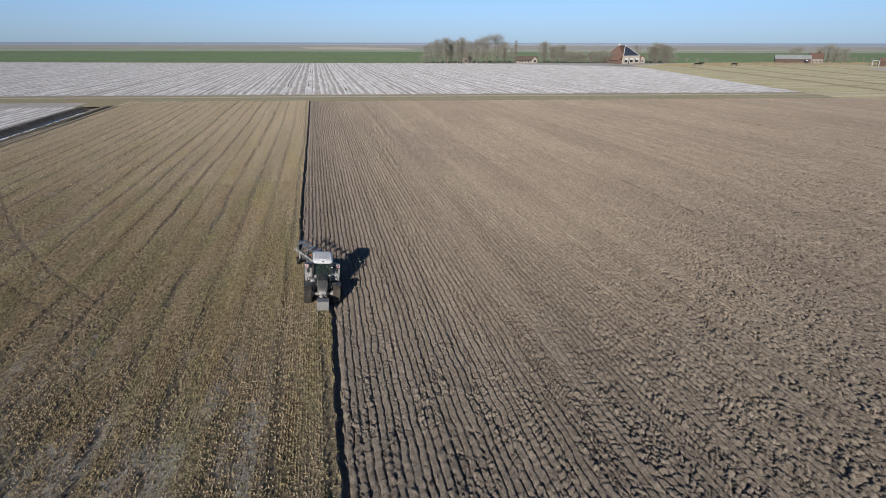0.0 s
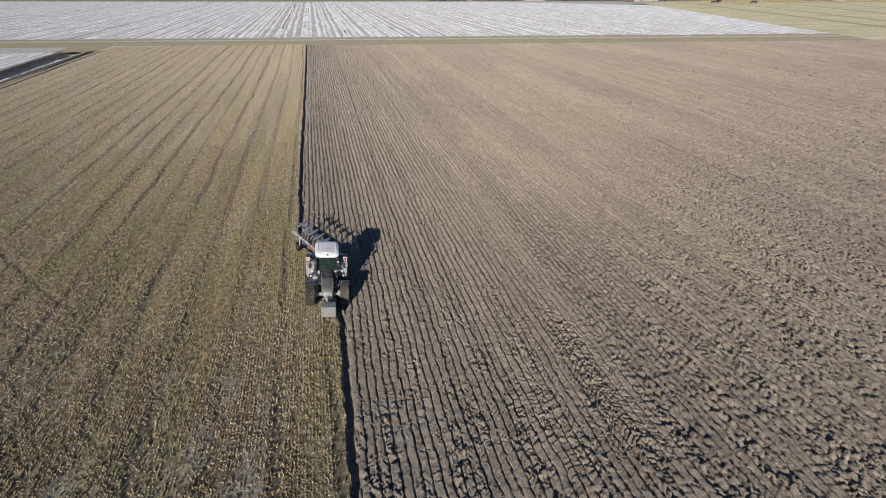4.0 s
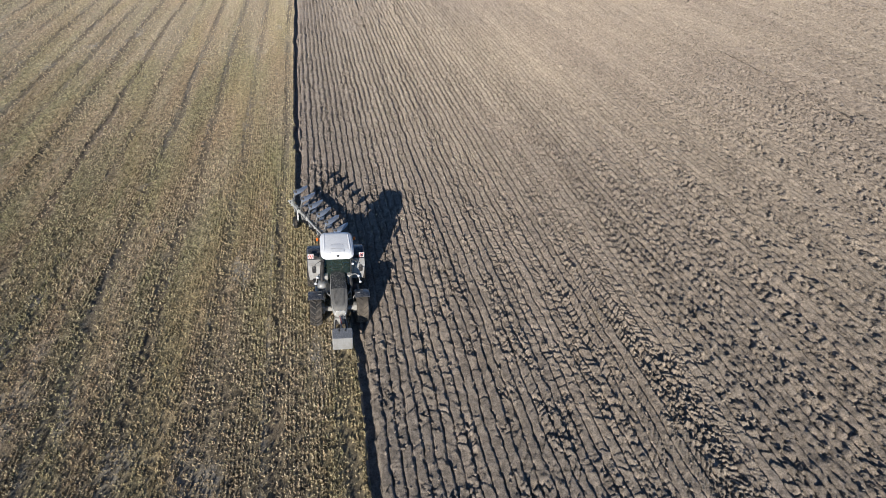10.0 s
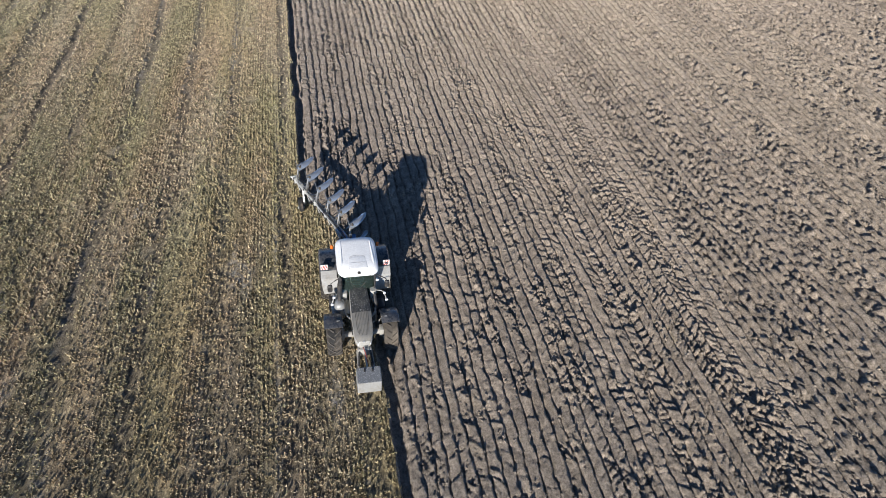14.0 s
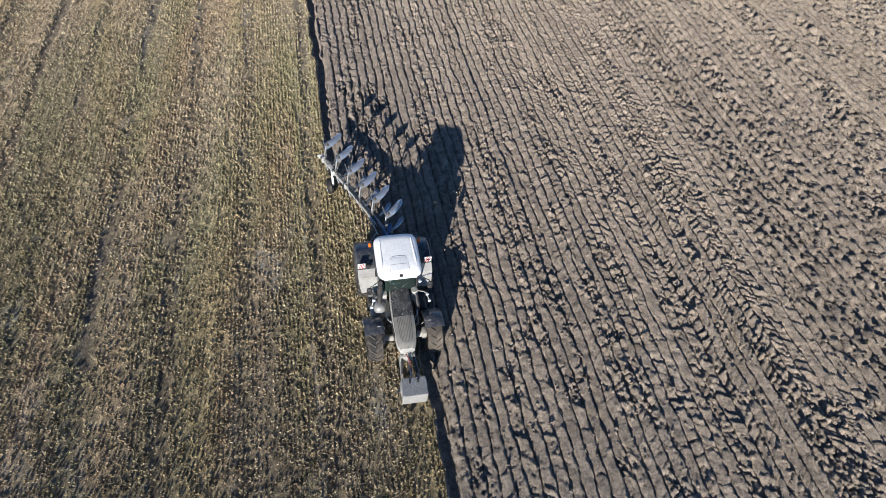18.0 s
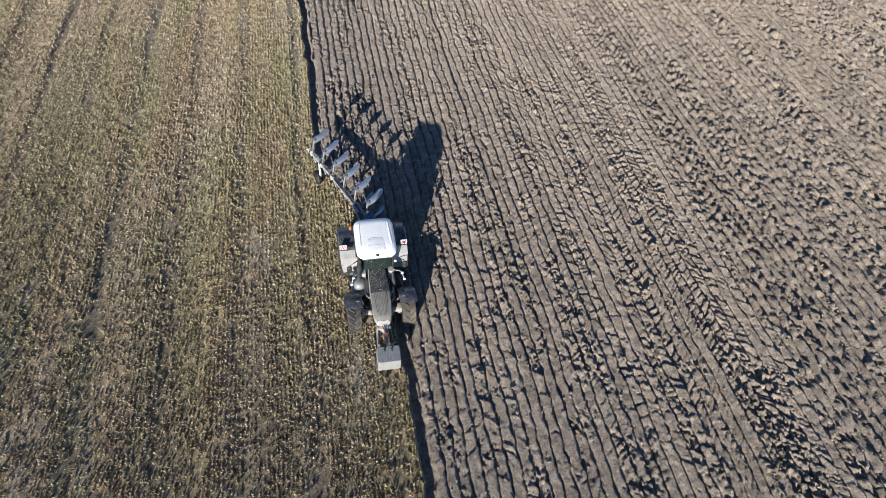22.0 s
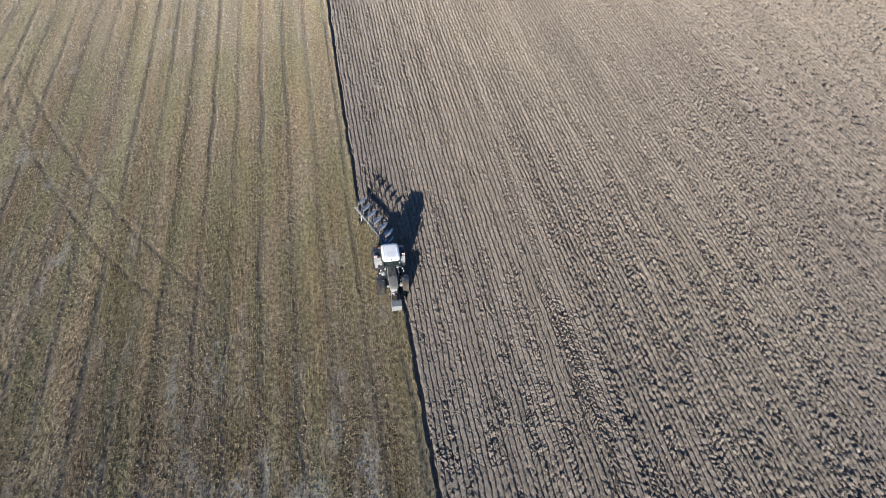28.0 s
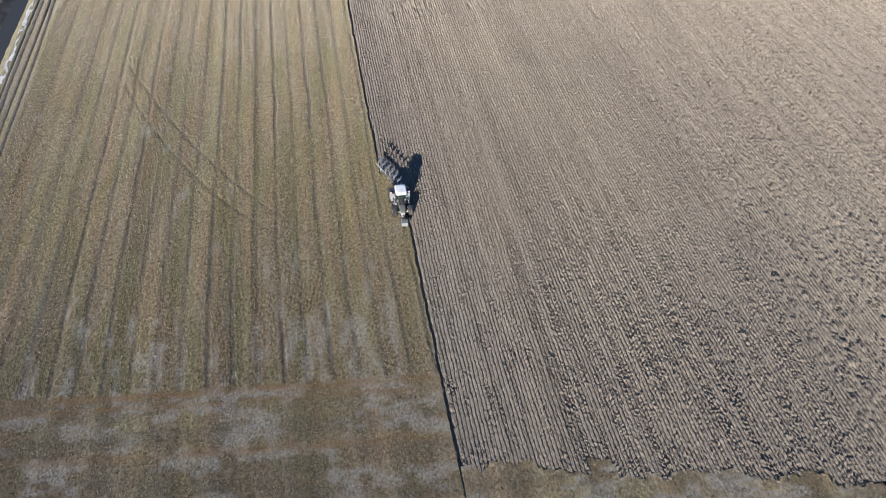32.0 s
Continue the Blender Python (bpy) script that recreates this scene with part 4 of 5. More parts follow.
def plant(model, label, category, group, spots):
    for k, (px, dy, size) in enumerate(spots):
        x, y = 116 + (px - 760) * 0.593, 550 - (px - 760) * 0.10 + dy
        m = Matrix.LocRotScale((x, y, -0.1), Euler((0, 0, 2.4 * k)), None)
        if k == 0 and not model.get("label"):
            model.matrix_basis = m
            model.scale = (size, size, size)
            tagged(model, label, category, group)
        else:
            c = copy_thing(model, m)
            c.scale = (size, size, size * (0.92 + 0.05 * (k % 4)))


tall_a = tree_mesh("tree", 1, 22, 5.2, 0.35, 1700, BARK, TWIG, 16, 0.12)
tall_b = tree_mesh("tree", 2, 24, 7.5, 0.25, 2000, BARK, TWIG, 17, 0.15)
round_c = tree_mesh("tree", 3, 16, 5.5, 0.15, 2000, BARK, TWIG, 20, 0.03)
poplar = tree_mesh("tree", 4, 21, 2.6, 0.8, 900, BARK, TWIG, 16, 0.08)
shrub = tree_mesh("shrub", 5, 10, 4.6, 0.2, 1200, BARK, TWIG, 16, 0.02)
fir = tree_mesh("evergreen_tree", 6, 19, 3.0, 0.1, 700, BARK, EVERGREEN, 16, 0.12)
plant(tall_a, "tall bare winter tree with thin grey-brown branches", "tree", "shelter belt", [(764, 0, 0.85), (771, -4, 0.95), (778, 3, 1.0), (786, -5, 0.95), (800, 4, 1.05), (808, -6, 0.95), (815, 1, 1.0), (821, 6, 1.02), (827, -3, 0.98), (845, 4, 0.95), (852, -4, 1.0), (892, 2, 0.85), (902, -3, 0.7), (761, 7, 0.8), (775, 8, 0.9), (791, 1, 1.0), (804, 9, 0.95), (812, 5, 0.98), (824, 3, 0.95), (849, 8, 0.95), (896, 6, 0.75)])
plant(tall_b, "broad tall bare tree with pale upper branches", "tree", "shelter belt", [(858, 0, 1.0), (866, 8, 1.05), (874, -3, 1.08), (882, 5, 0.98), (887, -5, 0.9), (838, 9, 0.85), (794, 9, 0.85), (757, 6, 0.62)])
plant(poplar, "slim upright bare poplar", "tree", "shelter belt", [(911, 0, 1.02), (914, 6, 0.9), (962, 2, 0.88), (966, 7, 0.92)])
plant(round_c, "bare rounded tree beside the farm", "tree", "farmyard trees", [(974, 0, 0.95), (981, 5, 1.0), (989, -3, 1.02), (996, 3, 0.95), (1010, 2, 0.75), (1029, 5, 0.7), (1160, 0, 0.98), (1166, 5, 1.02), (1173, -4, 1.05), (1180, 3, 1.0), (1187, -2, 0.9), (1146, 22, 0.95), (1464, 4, 0.95), (1471, 10, 1.0), (1478, 2, 1.05), (1486, 8, 1.0), (1494, 3, 0.95), (1501, 9, 0.9), (1509, 4, 0.85), (1518, 8, 0.8), (1437, 14, 1.0), (1428, 16, 0.9), (1003, 6, 0.6), (1050, 8, 0.65), (1062, 5, 0.6), (1082, 18, 0.8)])
plant(shrub, "low bare shrub in a hedge row", "shrub", "hedge", [(752, -6, 0.8), (760, -9, 0.9), (769, -9, 0.8), (777, -9, 0.7), (790, -9, 0.8), (812, -9, 0.75), (833, -8, 0.8), (845, -9, 0.9), (857, -9, 0.85), (868, -9, 0.95), (880, -9, 0.9), (893, -8, 0.85), (905, -6, 0.8), (1003, -4, 0.9), (1012, 0, 1.0), (1021, -3, 0.95), (1030, 1, 1.05), (1039, -3, 0.95), (1048, 0, 1.05), (1057, -4, 1.1), (1066, 0, 1.1), (1073, -5, 0.9), (1155, -6, 0.6), (1190, -6, 0.6), (1240, -10, 0.5), (1470, -6, 0.6), (1480, -8, 0.6), (1490, -7, 0.65), (1502, -8, 0.6), (1514, -7, 0.55), (1528, -8, 0.5), (1541, -9, 0.5), (1208, -8, 0.5), (1225, -9, 0.45), (748, 2, 0.7), (823, -9, 0.9), (800, -9, 0.85)])
hedge = random.Random(12)
plant(shrub, "low bare shrub in a hedge row", "shrub", "hedge", [(1000 + 3.4 * i + hedge.uniform(-1, 1), hedge.uniform(-6, 8), hedge.uniform(0.7, 1.05)) for i in range(24)])
plant(round_c, "bare rounded tree beside the farm", "tree", "farmyard trees", [(1149 + 4.2 * i + hedge.uniform(-1, 1), hedge.uniform(-4, 12), hedge.uniform(0.95, 1.12)) for i in range(10)] + [(957 + 11 * i, hedge.uniform(-4, 8), hedge.uniform(0.8, 1.3)) for i in range(4)])
plant(fir, "dark evergreen among bare trees", "tree", "shelter belt", [(783, 4, 0.95), (797, -1, 1.0), (803, 6, 0.9), (818, 8, 0.85)])


# ---- buildings ----
def prism(x0, x1, y0, y1, z0, z1, over=0.0):
    """A gabled roof with its ridge along x."""
    ym = (y0 + y1) / 2
    a, b = x0 - over, x1 + over
    return loft([[(x, y0 - over, z0), (x, y1 + over, z0), (x, y1 + over, z0 + 0.25), (x, ym, z1 + 0.25), (x, y0 - over, z0 + 0.25)] for x in (a, b)])


def window(house, x, y, z, w, h, awn=False):
    fr = part("window", loft([[(u, yy, v) for u, v in ((x - w / 2, z), (x + w / 2, z), (x + w / 2, z + h), (x - w / 2, z + h))] for yy in (y - 0.12, y + 0.05)]), WALL_WHITE, house, smooth=False)
    part("pane", loft([[(u, yy, v) for u, v in ((x - w / 2 + 0.15, z + 0.15), (x + w / 2 - 0.15, z + 0.15), (x + w / 2 - 0.15, z + h - 0.15), (x - w / 2 + 0.15, z + h - 0.15))] for yy in (y - 0.16, y - 0.13)]), PANE, fr, smooth=False)
    if awn:
        part("awning", loft([[(x - w / 2, yy, zz), (x + w / 2, yy, zz), (x + w / 2, yy, zz + 0.1), (x - w / 2, yy, zz + 0.1)] for yy, zz in ((y - 1.3, z + h * 0.55), (y - 0.17, z + h))]), AWNING, fr, "white awning over the window", smooth=False)


farm = thing("farmhouse", pose(317, 515, -0.1, 0, 0, 14), "large farmhouse with steep red roof and dark blue front hip", "house")
part("wall", loft([[(-12, y, 0), (12, y, 0), (12.0, y, 5.0), (10.8, y, 7.6), (-10.8, y, 7.6), (-12.0, y, 5.0)] for y in (-13.0, -12.4)]), WALL_PALE, farm, "pale plastered front wall", smooth=False)
part("side_wall", rbox(-14, 14, -12.3, 14, 0, 3.4, 0), BRICK, farm)
r = bmesh.new()
apex_f, apex_b = (-1.0, -3.0, 17.6), (-1.0, 6.0, 17.6)
low = [(-15.2, -12.2, 3.0), (15.2, -12.2, 3.0), (15.2, 15, 3.0), (-15.2, 15, 3.0)]
front_l, front_r = (-11.2, -12.9, 7.5), (11.2, -12.9, 7.5)
v = {k: r.verts.new(p) for k, p in dict(a=apex_f, b=apex_b, l0=low[0], l1=low[1], l2=low[2], l3=low[3], fl=front_l, fr=front_r).items()}
for f in (("a", "b", "l3", "l0", "fl"), ("a", "fr", "l1", "l2", "b"), ("b", "l2", "l3")):
    r.faces.new([v[k] for k in f])
bmesh.ops.solidify(r, geom=r.faces[:], thickness=0.3)
part("roof", r, TILE_RED, farm, "steep red tiled roof", smooth=False)
part("front_hip", loft([[front_l, front_r, apex_f], [(-11.4, -13.2, 7.6), (11.4, -13.2, 7.6), (-1.0, -3.3, 17.8)]]), TILE_DARK, farm, "dark blue glazed tiles on the front hip", smooth=False)
for s_ in (-1, 1):
    part("bargeboard", bar((s_ * 11.4, -13.3, 7.5), (-1.0, -3.4, 17.85), 0.5, 0.35), WALL_WHITE, farm)
part("eaves_board", bar((-11.4, -13.25, 7.45), (11.4, -13.25, 7.45), 0.4, 0.5), WALL_WHITE, farm)
part("chimney", rbox(-1.8, -0.2, 4.6, 5.8, 17.0, 19.2, 0.05), WALL_WHITE, farm, "white chimney on the ridge")
part("finial", tube([(-1.0, -3.0, 17.6), (-1.0, -3.0, 19.0)], 0.2, 6), TILE_DARK, farm)
for x in (-7.2, 0.0, 7.2):
    window(farm, x, -13.0, 1.0, 4.2, 4.6, True)
part("door", rbox(-4.2, -3.0, -13.15, -12.95, 0, 2.4, 0.02), TILE_DARK, farm)
annex = thing("outbuilding", pose(337, 515, -0.1, 0, 0, 14), "small pale brick annex with a gable", "house")
part("wall", loft([[(-4, y, 0), (4, y, 0), (4, y, 3.6), (0.6, y, 6.6), (-0.6, y, 6.6), (-4, y, 3.6)] for y in (-4, 5)]), WALL_PALE, annex, smooth=False)
part("roof", loft([[(-4.4, y, 3.5), (0, y, 7.2), (4.4, y, 3.5), (4.4, y, 3.8), (0, y, 7.6), (-4.4, y, 3.8)] for y in (-4.2, 5.2)]), TILE_RED, annex, smooth=False)
window(annex, 0, -4.05, 1.0, 2.0, 2.0)

bung = thing("bungalow", pose(220, 541, -0.1, 0, 0, 4), "low white bungalow under a brown tiled roof", "house")
part("wall", rbox(-11, 11, -4, 4, 0, 2.7, 0), WALL_PALE, bung)
part("roof", prism(-11, 11, -4, 4, 2.5, 6.8, 1.0), THATCH, bung, "brown tiled roof", smooth=False)
part("gable_wall", loft([[(4, y, 0), (10, y, 0), (10, y, 3.4), (7, y, 6.2), (4, y, 3.4)] for y in (-6, -4.02)]), WALL_PALE, bung, smooth=False)
part("gable_roof", loft([[(3.4, y, 3.1), (7, y, 6.5), (10.6, y, 3.1), (10.6, y, 3.4), (7, y, 6.9), (3.4, y, 3.4)] for y in (-6.5, -3.0)]), THATCH, bung, smooth=False)
for x in (-9, -6, -3, 0.5):
    window(bung, x, -4.05, 0.6, 1.9, 2.0)
window(bung, 7, -6.05, 0.8, 2.6, 2.2)

cot = thing("cottage", pose(158, 553, -0.1, 0, 0, -25), "small cottage with a pale gable among trees", "house")
part("wall", loft([[(-4.5, y, 0), (4.5, y, 0), (4.5, y, 4), (0, y, 9.2), (-4.5, y, 4)] for y in (-5, 6)]), WALL_PALE, cot, smooth=False)
part("roof", loft([[(-5.2, y, 3.6), (0, y, 9.6), (5.2, y, 3.6), (5.2, y, 4.0), (0, y, 10.1), (-5.2, y, 4.0)] for y in (-5.4, 6.4)]), THATCH, cot, smooth=False)
window(cot, 0, -5.05, 1.0, 2.4, 2.2)
window(cot, 0, -5.05, 5.0, 1.6, 1.8)

shed = thing("barn", pose(490, 474, -0.1, 0, 0, -38), "long brick barn under a grey sheet roof", "barn")
part("wall", rbox(-16, 16, -6, 6, 0, 4.6, 0), BRICK, shed)
part("roof", prism(-16, 16, -6, 6, 4.5, 8.4, 0.6), SHEET, shed, "grey corrugated roof", smooth=False)
for x in (-11, -5, 1, 7):
    window(shed, x, -6.05, 1.2, 1.8, 1.6)
part("door", rbox(10, 14, -6.12, -6.02, 0, 3.6, 0.02), PANE, shed)
house = thing("farmhouse", pose(515, 470, -0.1, 0, 0, -38), "cream farmhouse with a red tiled gable roof", "house")
part("wall", rbox(-6, 6, -5, 5, 0, 4.8, 0), WALL_PALE, house)
part("roof", prism(-6, 6, -5, 5, 4.7, 10.5, 0.6), TILE_RED, house, "red tiled gable roof", smooth=False)
part("chimney", rbox(2, 3.2, -0.6, 0.6, 9.5, 12, 0.05), BRICK, house)
for x in (-3, 0.5, 4):
    window(house, x, -5.05, 1.0, 1.5, 2.0)
end_house = thing("house", pose(517, 398, -0.1, 0, 0, -40), "low house with a red roof and white porch frame", "house")
part("wall", rbox(-2, 12, -4, 4, 0, 4.2, 0), BRICK, end_house)
part("roof", prism(-2, 12, -4, 4, 4.1, 7.0, 0.5), TILE_RED, end_house, smooth=False)
for a, b in (((-7.5, -4, 0), (-7.5, -4, 5)), ((-2.4, -4, 0), (-2.4, -4, 5)), ((-7.8, -4, 4.8), (-2.1, -4, 4.8))):
    part("porch_frame", bar(a, b, 0.7, 0.6), WALL_WHITE, end_house, "white porch frame")
window(end_house, 4, -4.05, 0.9, 2.2, 1.9)
mast = thing("mast", pose(524, 468, -0.1), "slim grey lattice mast beside the farmhouse", "mast")
part("pole", tube([(0, 0, 0), (0.3, 0, 9), (0.5, 0, 17)], [0.35, 0.25, 0.15], 6), SHEET, mast)
part("stay", tube([(-4, 0, 0), (0.4, 0, 14)], 0.12, 5), SHEET, mast)

for x, y, w in ((350.5, 436.0, 6.0), (385.0, 430.0, 4.5), (366.0, 452.0, 3.5)):
    hut = thing("field_shelter", pose(x, y, -0.1, 0, 0, -30), "small dark open wooden field shelter", "shelter", "field shelters")
    part("back_wall", rbox(-w / 2, w / 2, 1.4, 1.55, 0, 2.0, 0.01), BARK, hut)
    for k in (-1, 1):
        part("side_wall", rbox(k * w / 2 - 0.08, k * w / 2 + 0.08, -1.4, 1.4, 0, 2.0, 0.01), BARK, hut)
    part("roof", loft([[(-w / 2 - 0.3, yy, zz), (w / 2 + 0.3, yy, zz), (w / 2 + 0.3, yy, zz + 0.12), (-w / 2 - 0.3, yy, zz + 0.12)] for yy, zz in ((-1.8, 2.4), (1.8, 1.95))]), THATCH, hut, smooth=False)

# dead reed and dry grass along the far track, in loose clumps
n = 7000
t_ = g.uniform(0, 1, n)
x = 330 + 250 * t_ + g.normal(0, 6, n)
y = 452 + 52 * t_ - 60 * t_ * t_ + g.normal(0, 12, n) + 8 * np.sin(x / 9)
a = g.uniform(0, 6.28, n)
base = np.stack([x, y, 0 * x - 0.1], 1)
sd = np.stack([np.cos(a), np.sin(a), 0 * a], 1) * 0.5
tip = base + np.stack([g.normal(0, 0.5, n), g.normal(0, 0.5, n), g.uniform(0.4, 1.5, n) * (0.2 + 1.5 * vn(x / 9, y / 7, 99))], 1)
tagged(new("reed", raw_mesh("reed", np.stack([base - sd, base + sd, tip], 1).reshape(-1, 3), np.arange(3 * n).reshape(-1, 3), REED)), "pale dead reed in loose clumps", "reed", kind="stuff")

# ---- the tractor: drives towards -y, right wheels down in the furrow ----
tractor = thing("tractor", pose(-0.13, 0, -0.14, 0, 6.0, 0), "large light-grey tractor with a white cab roof pulling a plough", "tractor")


def wheel(name, x, y, r, width, lugs, mat, side, lug_mat):
    """A lugged farm tyre on a dished rim."""
    w = width / 2
    tyre = part(name, lathe([(-w * 0.72, r * 0.60), (-w * 0.98, r * 0.72), (-w, r * 0.86), (-w * 0.86, r * 0.945), (-w * 0.4, r * 0.965), (w * 0.4, r * 0.965),
                             (w * 0.86, r * 0.945), (w, r * 0.86), (w * 0.98, r * 0.72), (w * 0.72, r * 0.60)], 40), mat, tractor, "tall black lugged tyre with mud on it", pose(x, y, r))
    rim = part("rim", lathe([(-w * 0.75, r * 0.61), (-w * 0.7, r * 0.55), (side * w * 0.1, r * 0.5), (side * w * 0.25, r * 0.3), (side * w * 0.55, r * 0.25), (side * w * 0.6, 0.02)], 28), RIM, tyre, "light grey dished wheel rim")
    hub = part("hub", lathe([(side * w * 0.3, 0.17), (side * w * 0.75, 0.16), (side * w * 0.8, 0.12), (side * w * 0.8, 0.01)], 16), RIM, tyre)
    bm = bmesh.new()
    pr = []
    for k in range(6):
        f = k / 5
        pr.append((w * (0.02 + 0.96 * f), 0.10 * r * 3.2 * f ** 1.2, r * (0.995 - 0.085 * f ** 3)))
    lo, hi = [], []
    for x_, s_, rr in pr:
        a = s_ / r
        for dst, q, dw in ((lo, rr - 0.07, 0.038), (hi, rr + 0.008, 0.026)):
            dst.append([(x_, q * math.sin(a + e * dw / r), q * math.cos(a + e * dw / r)) for e in (-1, 1)])
    loft([[l[0], l[1], h[1], h[0]] for l, h in zip(lo, hi)], bm)
    lug = None
    for i in range(lugs):
        for mirror in (1, -1):
            turn = Matrix.Rotation(2 * math.pi * (i + (0.25 if mirror < 0 else -0.25)) / lugs, 4, "X") @ Matrix.Rotation(math.pi if mirror < 0 else 0, 4, "Z")
            if mirror < 0:
                turn = Matrix.Rotation(2 * math.pi * (i + 0.25) / lugs, 4, "X") @ Matrix.Diagonal((-1, 1, 1, 1))
            if lug is None:
                lug = part("lug", bm, lug_mat, tyre, at=turn)
            else:
                again(lug, turn, tyre)
    return tyre


FY, RY = 0.66, 3.70
wheel("front_wheel", -1.13, FY, 0.82, 0.60, 17, RUBBER, -1, LUG)
wheel("front_wheel", 1.13, FY, 0.82, 0.60, 17, MUDDY, 1, MUDDY)
wheel("rear_wheel", -1.14, RY, 1.06, 0.74, 19, RUBBER, -1, LUG)
wheel("rear_wheel", 1.14, RY, 1.06, 0.74, 19, MUDDY, 1, MUDDY)
for s in (-1, 1):
    part("front_mudguard", arch(FY, 0.82, 0.86, -8, 106, s * 1.13 - 0.36, s * 1.13 + 0.36, 0.035), FENDER, tractor, "dusty black front mudguard")
    part("mudguard_stay", tube([(s * 0.70, FY + 0.25, 1.05), (s * 0.74, FY + 0.12, 1.45), (s * 0.80, FY + 0.05, 1.68), (s * 1.0, FY + 0.05, 1.71)], 0.025), BODY, tractor)
    part("rear_mudguard", arch(RY, 1.06, 1.13, 18, 122, min(s * 0.72, s * 1.48), max(s * 0.72, s * 1.48), 0.05, 18, 0.10), FENDER, tractor, "wide black rear mudguard")
    part("mudguard_front_panel", loft([[(s * a_, y_, z_) for a_ in (0.74, w_)] + [(s * a_, y_ + 0.05, z_ - 0.03) for a_ in (w_, 0.74)] for y_, z_, w_ in ((RY - 0.60, 2.05, 1.46), (RY - 0.88, 1.84, 1.46), (RY - 1.06, 1.40, 1.42), (RY - 1.08, 1.1, 1.36))]), PANEL, tractor, "light grey panel ahead of the rear wheel", smooth=False)
    part("axle_arm", tube([(s * 0.2, FY, 0.78), (s * 0.9, FY, 0.82)], 0.13, 10), BODY, tractor)
    part("steering_knuckle", rbox(s * 0.80 - 0.09, s * 0.80 + 0.09, FY - 0.16, FY + 0.16, 0.58, 1.05, 0.03), BODY, tractor)
    part("rear_axle", tube([(s * 0.2, RY, 1.06), (s * 1.0, RY, 1.06)], 0.17, 12), BLACK, tractor)

# chassis and bonnet
part("chassis", loft([[(u, y, v) for u, v in oval(0, zc, hx, hz, 16, 5)] for y, hx, zc, hz in ((-0.25, 0.22, 0.85, 0.16), (0.1, 0.26, 0.85, 0.22), (1.2, 0.27, 0.85, 0.28), (2.0, 0.34, 0.95, 0.36), (4.2, 0.36, 1.02, 0.36))]), BODY, tractor, "dusty grey chassis and gearbox housing")


def bonnet_ring(y, h, top, low):
    return [(u, y, v) for u, v in oval(0, (top + low) / 2, h, (top - low) / 2, 24, 3.6)]


part("bonnet", loft([bonnet_ring(-0.20, 0.22, 1.28, 0.98), bonnet_ring(-0.14, 0.29, 1.40, 0.95), bonnet_ring(0.02, 0.36, 1.54, 0.95), bonnet_ring(0.40, 0.40, 1.70, 0.98),
                     bonnet_ring(0.95, 0.42, 1.84, 1.02), bonnet_ring(1.50, 0.41, 1.94, 1.08), bonnet_ring(2.02, 0.38, 2.00, 1.15), bonnet_ring(2.22, 0.35, 2.02, 1.25)]), BODY, tractor, "light grey bonnet sides")


def bonnet_skin(stations, lift, halves):
    """A panel that lies on the bonnet's back."""
    rings = []
    for (y, top), h in zip(stations, halves):
        rings.append([(h * k, y, top + lift - 0.05 * abs(k) ** 3) for k in (-1, -0.7, -0.35, 0, 0.35, 0.7, 1)] + [(h * k, y, top - 0.10) for k in (1, 0, -1)])
    return loft(rings)


part("bonnet_top", bonnet_skin([(0.96, 1.838), (1.5, 1.935), (2.04, 1.998), (2.24, 2.02)], 0.022, (0.385, 0.38, 0.345, 0.31)), HOOD_DARK, tractor, "glossy black bonnet top specked with mud")
grille = part("grille", bonnet_skin([(-0.195, 1.25), (-0.14, 1.39), (0.02, 1.525), (0.40, 1.69), (0.95, 1.828)], 0.022, (0.19, 0.27, 0.345, 0.385, 0.395)), GRILLE, tractor, "dusty dark mesh grille on the nose")
for k in range(9):
    x = -0.24 + 0.06 * k
    y0 = 0.02 if abs(x) < 0.2 else 0.12
    part("grille_rib", tube([(x * 0.86, y0, 1.545 + (y0 - 0.02) * 0.45), (x, 0.4, 1.706), (x * 1.06, 0.93, 1.842)], 0.007, 5), BLACK, grille)
part("nose_badge", rbox(-0.045, 0.045, -0.17, -0.13, 1.33, 1.40, 0.01), STEEL, tractor)
for s in (-1, 1):
    part("headlamp", rbox(s * 0.21 - 0.06, s * 0.21 + 0.06, -0.19, -0.12, 1.12, 1.24, 0.02), LENS, tractor, "clear headlamp in the nose")
    part("engine_side_mesh", rbox(s * 0.405 - 0.02, s * 0.405 + 0.02, 0.35, 1.4, 1.12, 1.52, 0.015), BLACK, tractor)

# cab
cab_ring = lambda z, hx, y0, y1: [(u, v, z) for u, v in oval(0, (y0 + y1) / 2, hx, (y1 - y0) / 2, 28, 4.5)]
glass = part("cab_glass", loft([cab_ring(1.30, 0.70, 2.10, 3.50), cab_ring(1.75, 0.77, 2.05, 3.60), cab_ring(2.4, 0.78, 2.04, 3.62), cab_ring(3.06, 0.73, 2.14, 3.58)], caps=False), GLASS, tractor, "green-tinted curved cab glass")
glass.visible_shadow = True
part("cab_floor", rbox(-0.70, 0.70, 2.0, 3.5, 1.22, 1.34, 0.03), BLACK, tractor)
seat = part("driver_seat", loft([[(u, y, v) for u, v in oval(0.05, z, 0.27, h, 12, 4)] for y, z, h in ((2.75, 1.80, 0.05), (2.8, 1.82, 0.09), (3.2, 1.82, 0.09))]), SEAT, tractor, "empty dark driver's seat")
part("seat_back", rbox(-0.20, 0.30, 3.18, 3.32, 1.85, 2.55, 0.06), SEAT, seat)
